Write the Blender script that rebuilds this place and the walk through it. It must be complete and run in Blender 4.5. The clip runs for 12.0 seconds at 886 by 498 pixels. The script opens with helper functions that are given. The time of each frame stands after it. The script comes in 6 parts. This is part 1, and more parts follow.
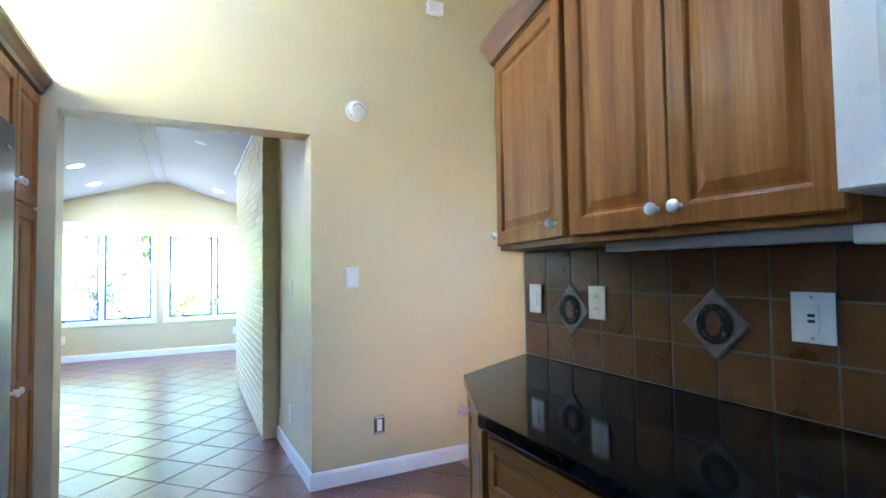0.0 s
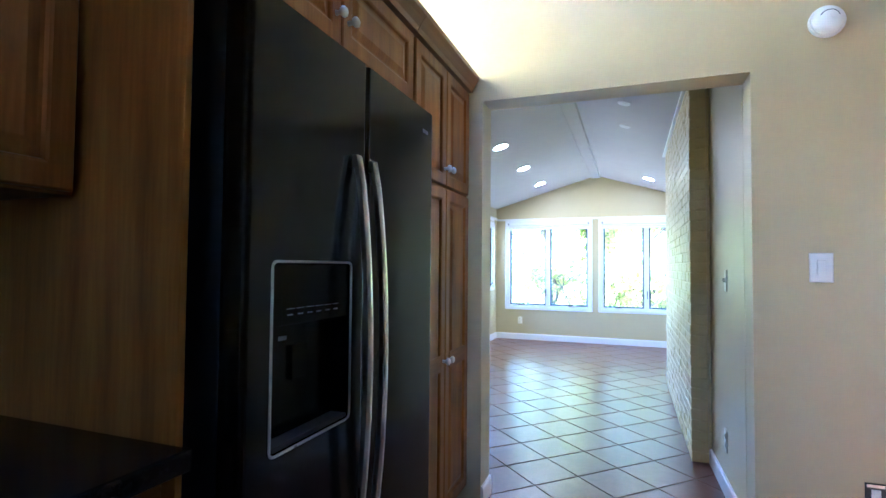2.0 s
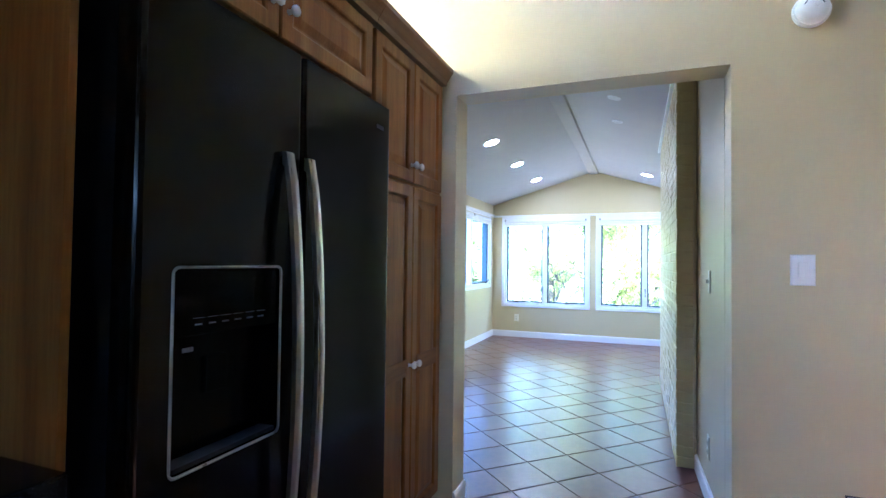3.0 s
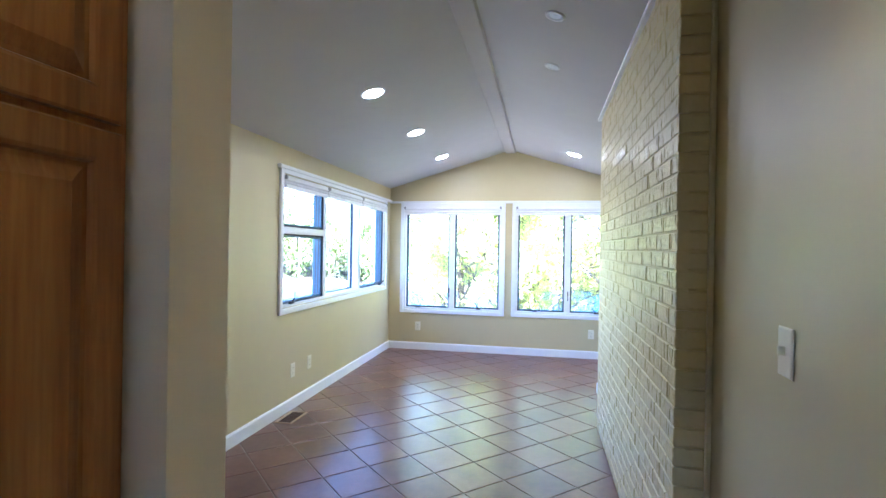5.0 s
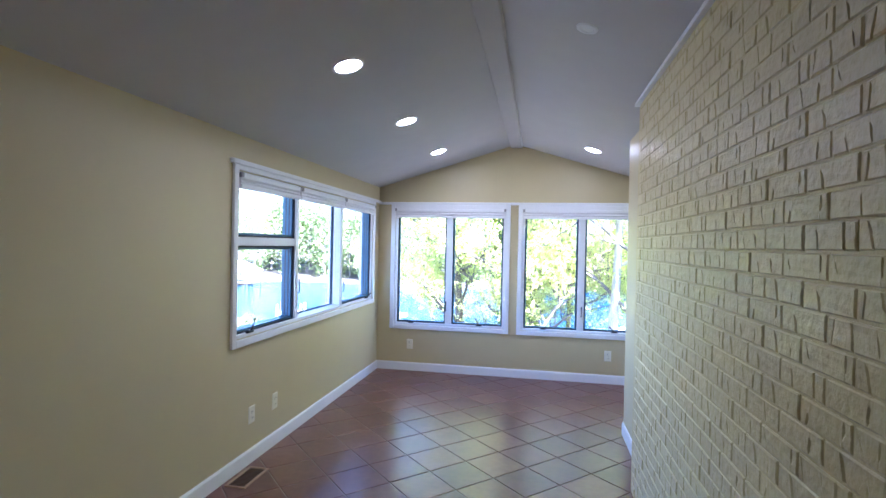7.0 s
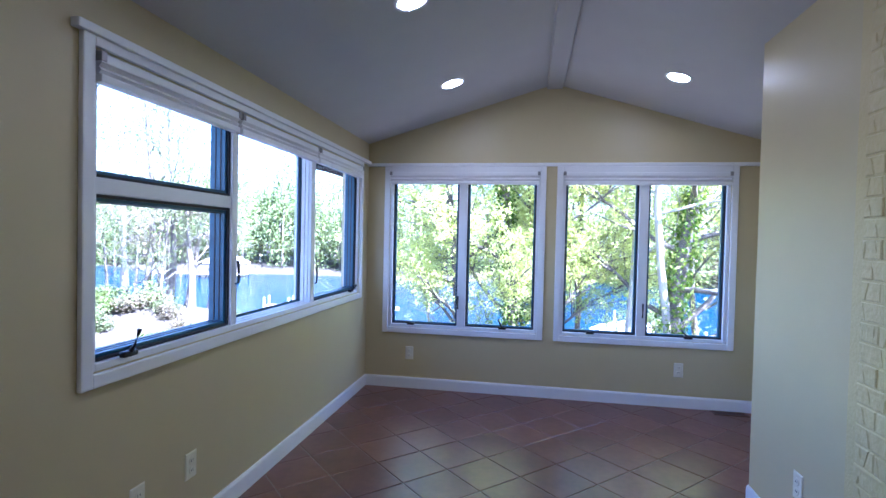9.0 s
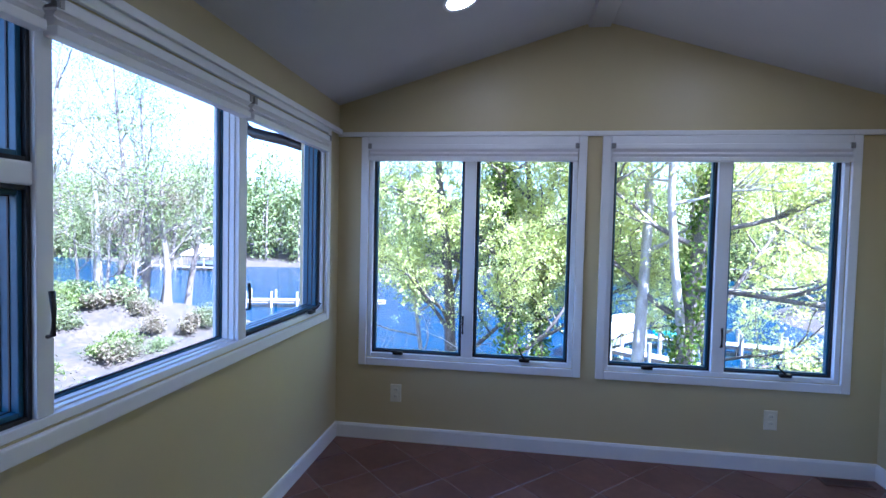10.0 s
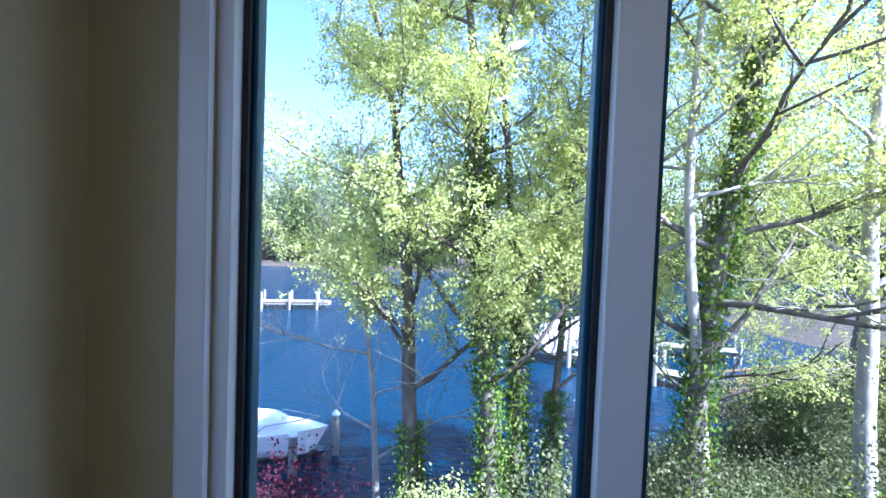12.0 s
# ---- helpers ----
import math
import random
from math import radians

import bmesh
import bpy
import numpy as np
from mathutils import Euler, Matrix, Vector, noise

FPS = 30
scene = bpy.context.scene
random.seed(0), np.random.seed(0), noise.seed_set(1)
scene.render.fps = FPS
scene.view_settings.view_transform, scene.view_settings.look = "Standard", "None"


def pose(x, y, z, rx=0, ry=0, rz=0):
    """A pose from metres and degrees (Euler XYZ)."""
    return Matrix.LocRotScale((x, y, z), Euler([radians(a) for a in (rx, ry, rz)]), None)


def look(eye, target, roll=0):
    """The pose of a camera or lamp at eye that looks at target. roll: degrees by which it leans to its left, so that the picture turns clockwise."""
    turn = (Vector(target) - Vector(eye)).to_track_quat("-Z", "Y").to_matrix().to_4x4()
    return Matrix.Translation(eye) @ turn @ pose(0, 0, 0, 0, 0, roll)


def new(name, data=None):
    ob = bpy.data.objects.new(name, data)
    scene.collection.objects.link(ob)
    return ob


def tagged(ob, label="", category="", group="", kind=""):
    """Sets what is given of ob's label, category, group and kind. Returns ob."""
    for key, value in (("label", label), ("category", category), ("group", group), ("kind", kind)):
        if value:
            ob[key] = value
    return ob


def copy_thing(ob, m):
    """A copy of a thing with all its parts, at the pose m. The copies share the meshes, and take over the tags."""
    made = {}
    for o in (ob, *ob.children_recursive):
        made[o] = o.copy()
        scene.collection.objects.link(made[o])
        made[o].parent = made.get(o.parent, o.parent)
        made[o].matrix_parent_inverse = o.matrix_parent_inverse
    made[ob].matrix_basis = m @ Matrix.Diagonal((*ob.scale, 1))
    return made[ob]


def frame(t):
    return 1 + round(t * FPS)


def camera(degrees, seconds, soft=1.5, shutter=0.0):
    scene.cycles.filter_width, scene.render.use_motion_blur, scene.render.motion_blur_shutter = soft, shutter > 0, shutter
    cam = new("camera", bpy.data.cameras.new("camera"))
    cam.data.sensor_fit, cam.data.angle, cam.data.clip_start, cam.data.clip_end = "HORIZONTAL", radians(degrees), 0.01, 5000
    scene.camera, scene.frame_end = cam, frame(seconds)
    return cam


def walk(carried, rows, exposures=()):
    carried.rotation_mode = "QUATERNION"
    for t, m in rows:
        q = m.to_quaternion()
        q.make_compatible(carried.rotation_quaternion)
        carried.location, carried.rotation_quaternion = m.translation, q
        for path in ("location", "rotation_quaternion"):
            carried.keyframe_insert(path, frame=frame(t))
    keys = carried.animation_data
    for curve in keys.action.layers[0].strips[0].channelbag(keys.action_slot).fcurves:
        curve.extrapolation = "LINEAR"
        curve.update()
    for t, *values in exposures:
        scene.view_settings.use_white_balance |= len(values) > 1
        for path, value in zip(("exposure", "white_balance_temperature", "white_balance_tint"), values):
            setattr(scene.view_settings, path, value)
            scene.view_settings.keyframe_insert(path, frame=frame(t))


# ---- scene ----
cam = camera(83.0, 12.0)
PATH = [
    (0, (2.358, 0.857, 1.300), (3.267, 2.637, 1.379), -0.8),
    (0.5, (2.299, 0.868, 1.284), (2.894, 2.776, 1.365), -0.4),
    (1, (2.314, 1.037, 1.262), (2.627, 3.011, 1.333), -0.1),
    (1.5, (2.381, 1.232, 1.260), (2.209, 3.224, 1.329), 0.1),
    (2, (2.514, 1.350, 1.247), (1.814, 3.222, 1.315), 0.5),
    (2.5, (2.599, 1.401, 1.248), (1.854, 3.257, 1.307), 0.7),
    (3, (2.649, 1.489, 1.272), (1.926, 3.353, 1.321), 0.7),
    (3.5, (2.602, 1.728, 1.273), (2.028, 3.643, 1.308), 0.9),
    (3.7, (2.559, 1.880, 1.292), (2.057, 3.816, 1.321), 0.9),
    (5.3, (2.370, 3.364, 1.427), (1.997, 5.329, 1.423), 1.1),
    (5.5, (2.324, 3.494, 1.429), (1.963, 5.461, 1.425), 1.2),
    (6, (2.282, 3.797, 1.457), (1.924, 5.764, 1.449), 1.1),
    (6.5, (2.254, 3.921, 1.537), (1.881, 5.886, 1.527), 1.1),
    (7, (2.260, 3.958, 1.556), (1.887, 5.923, 1.540), 1.2),
    (7.2, (2.262, 4.010, 1.557), (1.881, 5.974, 1.536), 1.2),
    (8.8, (1.857, 5.227, 1.398), (1.521, 7.198, 1.366), 1.3),
    (9, (1.793, 5.449, 1.394), (1.456, 7.420, 1.351), 1.3),
    (9.5, (1.608, 6.054, 1.414), (1.294, 8.028, 1.363), 1.5),
    (10, (1.498, 6.683, 1.435), (1.214, 8.661, 1.359), 1.3),
    (10.5, (1.306, 7.331, 1.391), (1.049, 9.313, 1.326), 1.4),
    (11, (1.211, 7.962, 1.411), (1.016, 9.951, 1.338), 1.7),
    (11.5, (1.061, 8.571, 1.402), (0.924, 10.565, 1.320), 1.8),
    (12, (0.928, 9.150, 1.412), (0.850, 11.147, 1.330), 2.1),
]
EXPOSURES = [(0, 6.4, 4320, 11), (1, 6.25, 4320, 12), (1.5, 6.05, 4260, 14), (2.5, 5.9, 4280, 17), (3.5, 5.7, 4280, 18), (5.5, 5.45, 4740, 22), (6.5, 5.0, 4690, 25), (7, 4.87, 4640, 25), (9, 4.08, 4460, 27), (9.5, 3.72, 4430, 25), (10.5, 3.2, 4490, 22), (11, 2.87, 4400, 17), (11.5, 2.8, 4530, 18), (12, 2.65, 4660, 20)]
walk(cam, [(t, look(eye, target, roll)) for t, eye, target, roll in PATH], EXPOSURES)

# ---- sky and sun ----
SUN_TO = Vector((0.62, -0.42, 0.80)).normalized()
world = bpy.data.worlds.new("sky")
scene.world = world
world.use_nodes = True
wn = world.node_tree.nodes
sky = wn.new("ShaderNodeTexSky")
sky.sky_type = "NISHITA"
sky.sun_disc = False
sky.sun_elevation = math.asin(SUN_TO.z)
sky.sun_rotation = math.atan2(SUN_TO.x, SUN_TO.y)
world.node_tree.links.new(sky.outputs[0], wn["Background"].inputs[0])
wn["Background"].inputs[1].default_value = 0.07
sun = new("sun", bpy.data.lights.new("sun", "SUN"))
sun.data.energy, sun.data.angle, sun.data.color = 5.0, radians(0.53), (1.0, 0.95, 0.86)
sun.matrix_world = look(SUN_TO * 60, (0, 0, 0))

# ---- materials ----
def material(name, colours, rough=0.6, scale=(6, 6, 6), bump=0.0, bump_scale=60.0, metal=0.0, detail=4.0, vary=0.0, coat=0.0,
             spec=0.5, fine=0.35, rough_vary=0.08, space="Position"):
    """A surface of two or three colours blended by noise at two scales, with fine relief."""
    m = bpy.data.materials.new(name)
    m.use_nodes = True
    n, l = m.node_tree.nodes, m.node_tree.links
    b = n["Principled BSDF"]
    if space == "Position":
        src = n.new("ShaderNodeNewGeometry").outputs["Position"]
    else:
        src = n.new("ShaderNodeTexCoord").outputs["Object"]
    info = n.new("ShaderNodeObjectInfo")
    mp = n.new("ShaderNodeMapping")
    mp.inputs["Scale"].default_value = scale
    l.new(src, mp.inputs["Vector"])
    if space != "Position":
        off = n.new("ShaderNodeVectorMath")
        off.operation = "SCALE"
        off.inputs[0].default_value = (7.3, 3.1, 5.7)
        l.new(info.outputs["Random"], off.inputs["Scale"])
        l.new(off.outputs[0], mp.inputs["Location"])
    a = n.new("ShaderNodeTexNoise")
    a.inputs["Scale"].default_value, a.inputs["Detail"].default_value = 1.0, detail
    l.new(mp.outputs[0], a.inputs["Vector"])
    f = n.new("ShaderNodeTexNoise")
    f.inputs["Scale"].default_value, f.inputs["Detail"].default_value = 7.0, 3.0
    l.new(mp.outputs[0], f.inputs["Vector"])
    mix = n.new("ShaderNodeMix")
    mix.inputs[0].default_value = fine
    l.new(a.outputs["Fac"], mix.inputs[2])
    l.new(f.outputs["Fac"], mix.inputs[3])
    ramp = n.new("ShaderNodeValToRGB")
    els = ramp.color_ramp.elements
    els[0].position, els[1].position = 0.32, 0.68
    els[0].color, els[1].color = (*colours[0], 1), (*colours[-1], 1)
    if len(colours) > 2:
        els.new(0.5).color = (*colours[1], 1)
    l.new(mix.outputs[0], ramp.inputs[0])
    colour = ramp.outputs[0]
    if vary:
        hsv = n.new("ShaderNodeHueSaturation")
        mr = n.new("ShaderNodeMapRange")
        mr.inputs["To Min"].default_value, mr.inputs["To Max"].default_value = 1 - vary, 1 + vary
        l.new(info.outputs["Random"], mr.inputs["Value"])
        l.new(mr.outputs[0], hsv.inputs["Value"])
        l.new(colour, hsv.inputs["Color"])
        colour = hsv.outputs[0]
    l.new(colour, b.inputs["Base Color"])
    rr = n.new("ShaderNodeMapRange")
    rr.inputs["To Min"].default_value, rr.inputs["To Max"].default_value = max(0.02, rough - rough_vary), min(1, rough + rough_vary)
    l.new(a.outputs["Fac"], rr.inputs["Value"])
    l.new(rr.outputs[0], b.inputs["Roughness"])
    b.inputs["Metallic"].default_value = metal
    b.inputs["Specular IOR Level"].default_value = spec
    b.inputs["Coat Weight"].default_value = coat
    b.inputs["Coat Roughness"].default_value = 0.12
    if bump:
        t = n.new("ShaderNodeTexNoise")
        t.inputs["Scale"].default_value, t.inputs["Detail"].default_value = bump_scale, 4.0
        l.new(src, t.inputs["Vector"])
        bp = n.new("ShaderNodeBump")
        bp.inputs["Strength"].default_value, bp.inputs["Distance"].default_value = bump, 0.01
        l.new(t.outputs["Fac"], bp.inputs["Height"])
        l.new(bp.outputs[0], b.inputs["Normal"])
    return m


def glow(name, colour, strength):
    m = bpy.data.materials.new(name)
    m.use_nodes = True
    b = m.node_tree.nodes["Principled BSDF"]
    b.inputs["Base Color"].default_value = (*colour, 1)
    b.inputs["Emission Color"].default_value = (*colour, 1)
    b.inputs["Emission Strength"].default_value = strength
    return m


def clear_glass(name, tint=(1, 1, 1)):
    m = bpy.data.materials.new(name)
    m.use_nodes = True
    n, l = m.node_tree.nodes, m.node_tree.links
    n.remove(n["Principled BSDF"])
    tr, gl, mx = (n.new("ShaderNodeBsdfTransparent"), n.new("ShaderNodeBsdfGlossy"), n.new("ShaderNodeMixShader"))
    tr.inputs[0].default_value = (*tint, 1)
    gl.inputs["Roughness"].default_value = 0.01
    mx.inputs[0].default_value = 0.03
    l.new(tr.outputs[0], mx.inputs[1])
    l.new(gl.outputs[0], mx.inputs[2])
    l.new(mx.outputs[0], n["Material Output"].inputs[0])
    return m


def leaf_material(name, colours, through_colour):
    """Leaves: diffuse on the lit side, with light shining through them; each leaf a little different."""
    m = bpy.data.materials.new(name)
    m.use_nodes = True
    n, l = m.node_tree.nodes, m.node_tree.links
    n.remove(n["Principled BSDF"])
    geo = n.new("ShaderNodeNewGeometry")
    ramp = n.new("ShaderNodeValToRGB")
    els = ramp.color_ramp.elements
    els[0].color, els[1].color = (*colours[0], 1), (*colours[-1], 1)
    if len(colours) > 2:
        els.new(0.5).color = (*colours[1], 1)
    l.new(geo.outputs["Random Per Island"], ramp.inputs[0])
    d, t, mx = n.new("ShaderNodeBsdfDiffuse"), n.new("ShaderNodeBsdfTranslucent"), n.new("ShaderNodeMixShader")
    tint = n.new("ShaderNodeMix")
    tint.data_type, tint.blend_type = "RGBA", "MULTIPLY"
    tint.inputs[0].default_value = 1.0
    tint.inputs[7].default_value = (*through_colour, 1)
    l.new(ramp.outputs[0], tint.inputs[6])
    l.new(ramp.outputs[0], d.inputs[0])
    l.new(tint.outputs[2], t.inputs[0])
    mx.inputs[0].default_value = 0.48
    l.new(d.outputs[0], mx.inputs[1])
    l.new(t.outputs[0], mx.inputs[2])
    l.new(mx.outputs[0], n["Material Output"].inputs[0])
    return m


WALL = material("cream_wall_paint", [(0.548, 0.466, 0.252), (0.575, 0.491, 0.270)], 0.42, (0.9, 0.9, 0.9), 0.06, 220, rough_vary=0.05)
BRICK = material("cream_painted_brick", [(0.585, 0.487, 0.225), (0.64, 0.54, 0.262)], 0.40, (9, 9, 9), 0.5, 34, vary=0.03, rough_vary=0.1)
MORTAR = material("cream_painted_mortar", [(0.585, 0.487, 0.225), (0.63, 0.53, 0.255)], 0.55, (12, 12, 12), 0.25, 90)
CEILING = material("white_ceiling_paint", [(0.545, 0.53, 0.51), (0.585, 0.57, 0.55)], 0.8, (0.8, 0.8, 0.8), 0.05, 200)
WHITE = material("white_gloss_trim_paint", [(0.80, 0.80, 0.80), (0.84, 0.84, 0.83)], 0.35, (3, 3, 3), 0.03, 150)
VINYL = material("white_vinyl_frame", [(0.78, 0.79, 0.80), (0.82, 0.83, 0.84)], 0.32, (4, 4, 4))
PLATE = material("white_plastic_plate", [(0.80, 0.80, 0.78), (0.83, 0.83, 0.81)], 0.3, (20, 20, 20))
IVORY = material("ivory_plastic_plate", [(0.76, 0.72, 0.56), (0.79, 0.75, 0.60)], 0.35, (20, 20, 20))
CLAD = material("blue_grey_clad_sash", [(0.015, 0.075, 0.135), (0.026, 0.11, 0.19)], 0.35, (6, 6, 6))
GASKET = material("black_rubber_gasket", [(0.012, 0.013, 0.016), (0.025, 0.026, 0.03)], 0.55, (30, 30, 30))
BRONZE = material("dark_bronze_hardware", [(0.02, 0.018, 0.017), (0.04, 0.036, 0.033)], 0.35, (40, 40, 40), metal=0.6)
SHADE = material("white_pleated_shade_cloth", [(0.72, 0.70, 0.70), (0.80, 0.79, 0.79)], 0.7, (2, 2, 90), 0.15, 200)
TILE = material("terracotta_floor_tile", [(0.115, 0.046, 0.028), (0.155, 0.066, 0.042), (0.19, 0.092, 0.062)], 0.30, (3.2, 3.2, 3.2), 0.012, 35, vary=0.13, space="Object", rough_vary=0.05, spec=0.5)
GROUT = material("grey_brown_grout", [(0.17, 0.142, 0.12), (0.24, 0.205, 0.175)], 0.85, (9, 9, 9), 0.3, 120)
CHERRY = material("cherry_cabinet_wood", [(0.16, 0.060, 0.010), (0.245, 0.103, 0.018), (0.33, 0.155, 0.032)], 0.42, (16, 16, 1.1), 0.06, 90, coat=0.04, fine=0.3, vary=0.1, spec=0.2)
CHERRY_H = material("cherry_wood_rails", [(0.155, 0.058, 0.008), (0.24, 0.100, 0.017), (0.325, 0.142, 0.027)], 0.42, (16, 1.1, 16), 0.06, 90, coat=0.04, fine=0.3, vary=0.1, spec=0.2)
CROWN = material("dark_cherry_crown", [(0.135, 0.055, 0.012), (0.22, 0.10, 0.023)], 0.34, (22, 1.6, 22), 0.05, 90, coat=0.12)
PORCELAIN = material("white_porcelain_knob", [(0.82, 0.82, 0.82), (0.86, 0.86, 0.86)], 0.12, (20, 20, 20))
BLACK_STEEL = material("black_stainless_steel", [(0.0013, 0.0011, 0.0012), (0.002, 0.0018, 0.0019)], 0.17, (6, 6, 6), metal=0.0, rough_vary=0.02, spec=0.2)
BLACK = material("gloss_black_plastic", [(0.0009, 0.0009, 0.001), (0.0011, 0.0011, 0.0012)], 0.25, (20, 20, 20), spec=0.06, rough_vary=0.0)
MATT_BLACK = material("matt_black_cabinet_side", [(0.005, 0.005, 0.006), (0.009, 0.009, 0.010)], 0.5, (30, 30, 30), spec=0.2)
STEEL = material("brushed_steel", [(0.30, 0.29, 0.285), (0.42, 0.41, 0.40)], 0.3, (60, 60, 2), metal=0.9)
GRANITE = material("black_granite", [(0.003, 0.003, 0.0035), (0.006, 0.0055, 0.0055), (0.02, 0.018, 0.017)], 0.07, (60, 60, 60), rough_vary=0.02, fine=0.6, spec=0.22)
SPLASH = material("brown_glazed_tile", [(0.105, 0.047, 0.016), (0.135, 0.062, 0.021), (0.17, 0.084, 0.031)], 0.3, (7, 7, 7), 0.15, 60, vary=0.18, space="Object", spec=0.3)
SPLASH_GROUT = material("pale_grey_grout", [(0.12, 0.10, 0.085), (0.18, 0.155, 0.135)], 0.85, (20, 20, 20))
DECO_RIM = material("mauve_grey_decor_tile", [(0.12, 0.09, 0.085), (0.20, 0.16, 0.15)], 0.35, (40, 40, 40), 0.3, 120)
DECO_DARK = material("dark_painted_medallion", [(0.012, 0.012, 0.015), (0.03, 0.026, 0.026)], 0.25, (60, 60, 60))
DECO_RED = material("rust_painted_medallion", [(0.11, 0.05, 0.035), (0.17, 0.085, 0.06)], 0.25, (60, 60, 60))
DECO_BLUE = material("slate_painted_medallion", [(0.025, 0.03, 0.04), (0.05, 0.055, 0.065)], 0.25, (60, 60, 60))
OAK = material("orange_oak_boards", [(0.38, 0.19, 0.06), (0.52, 0.29, 0.11)], 0.35, (14, 1.2, 14), 0.05, 80)
VENT = material("brown_painted_register", [(0.09, 0.045, 0.028), (0.13, 0.07, 0.045)], 0.45, (30, 30, 30))
VENT_EDGE = material("tan_wood_register_frame", [(0.33, 0.21, 0.13), (0.43, 0.29, 0.19)], 0.45, (20, 20, 20))
# lamp plastic with the shade under the wall cabinet put into its colour
SHADED_PLASTIC = material("shaded_lamp_plastic", [(0.36, 0.36, 0.37), (0.42, 0.42, 0.43)], 0.35, (20, 20, 20))
GLASS = clear_glass("window_glass")
LAMP = glow("warm_led_disc", (1.0, 0.93, 0.80), 6.0)
SILVER = material("pale_grey_print", [(0.07, 0.07, 0.075), (0.10, 0.10, 0.105)], 0.4, (30, 30, 30))


# ---- mesh helpers ----
def box(bm, x0, x1, y0, y1, z0, z1, bevel=0.0):
    vs = [bm.verts.new((x, y, z)) for x in (x0, x1) for y in (y0, y1) for z in (z0, z1)]
    fs = [bm.faces.new([vs[i] for i in q]) for q in ((0, 1, 3, 2), (4, 6, 7, 5), (0, 4, 5, 1), (2, 3, 7, 6), (0, 2, 6, 4), (1, 5, 7, 3))]
    if bevel:
        es = list({e for f in fs for e in f.edges})
        bmesh.ops.bevel(bm, geom=es, offset=bevel, segments=2, affect="EDGES", profile=0.6)
    return bm


def bm_box(x0, x1, y0, y1, z0, z1, bevel=0.0):
    return box(bmesh.new(), x0, x1, y0, y1, z0, z1, bevel)


def lathe(bm, profile, m=None, sides=20):
    """Turns (radius, height) pairs round the z axis."""
    m = m or Matrix()
    rings = [[bm.verts.new(m @ Vector((r * math.cos(2 * math.pi * i / sides), r * math.sin(2 * math.pi * i / sides), h))) for i in range(sides)] for r, h in profile]
    for a, b in zip(rings, rings[1:]):
        for i in range(sides):
            bm.faces.new((a[i], a[(i + 1) % sides], b[(i + 1) % sides], b[i]))
    bm.faces.new(rings[0][::-1])
    bm.faces.new(rings[-1])
    return bm


def tube(bm, pts, radii, sides=8, cap=True):
    """A round bar along the points."""
    pts = [Vector(p) for p in pts]
    if not hasattr(radii, "__len__"):
        radii = [radii] * len(pts)
    rings = []
    for i, p in enumerate(pts):
        d = (pts[min(i + 1, len(pts) - 1)] - pts[max(i - 1, 0)]).normalized()
        u = d.cross(Vector((0, 0, 1)) if abs(d.z) < 0.95 else Vector((1, 0, 0))).normalized()
        v = d.cross(u)
        rings.append([bm.verts.new(p + radii[i] * (math.cos(2 * math.pi * k / sides) * u + math.sin(2 * math.pi * k / sides) * v)) for k in range(sides)])
    for a, b in zip(rings, rings[1:]):
        for k in range(sides):
            bm.faces.new((a[k], b[k], b[(k + 1) % sides], a[(k + 1) % sides]))
    if cap:
        bm.faces.new(rings[0])
        bm.faces.new(rings[-1][::-1])
    return bm


def prism(bm, outline, z0, z1, bevel=0.0):
    """An upright solid over an outline of (x, y) points."""
    lo = [bm.verts.new((x, y, z0)) for x, y in outline]
    hi = [bm.verts.new((x, y, z1)) for x, y in outline]
    n = len(lo)
    fs = [bm.faces.new(lo[::-1]), bm.faces.new(hi)]
    fs += [bm.faces.new((lo[i], lo[(i + 1) % n], hi[(i + 1) % n], hi[i])) for i in range(n)]
    if bevel:
        bmesh.ops.bevel(bm, geom=list({e for f in fs for e in f.edges}), offset=bevel, segments=2, affect="EDGES", profile=0.6)
    return bm


def stepped_panel(bm, w, h, rings):
    """A plate w x h over the local XZ plane, front towards -Y. rings: (inset, depth towards the front) from the back edge inwards."""
    rs = [[bm.verts.new((x, -d, z)) for x, z in ((i, i), (w - i, i), (w - i, h - i), (i, h - i))] for i, d in rings]
    for a, b in zip(rs, rs[1:]):
        for k in range(4):
            bm.faces.new((a[k], a[(k + 1) % 4], b[(k + 1) % 4], b[k]))
    bm.faces.new(rs[-1])
    bm.faces.new(rs[0][::-1])
    return bm


def mesh_of(bm, name, mat, smooth=False):
    bmesh.ops.recalc_face_normals(bm, faces=bm.faces)
    me = bpy.data.meshes.new(name)
    bm.to_mesh(me)
    bm.free()
    me.materials.append(mat)
    if smooth:
        me.polygons.foreach_set("use_smooth", [True] * len(me.polygons))
    return me


def part(name, bm, mat, parent, label="", m=None, smooth=False):
    """Links a bmesh as one mesh object under a thing or a part."""
    ob = new(name, mesh_of(bm, name, mat, smooth))
    ob.parent = parent
    if m is not None:
        ob.matrix_basis = m
    return tagged(ob, label)


def thing(name, label, category, m=None, group="", kind=""):
    ob = new(name)
    ob.empty_display_size = 0.1
    if m is not None:
        ob.matrix_basis = m
    return tagged(ob, label, category, group, kind)


def solid(name, bm, mat, label="", category="", group="", kind="", m=None, smooth=False):
    ob = new(name, mesh_of(bm, name, mat, smooth))
    if m is not None:
        ob.matrix_basis = m
    return tagged(ob, label, category, group, kind)


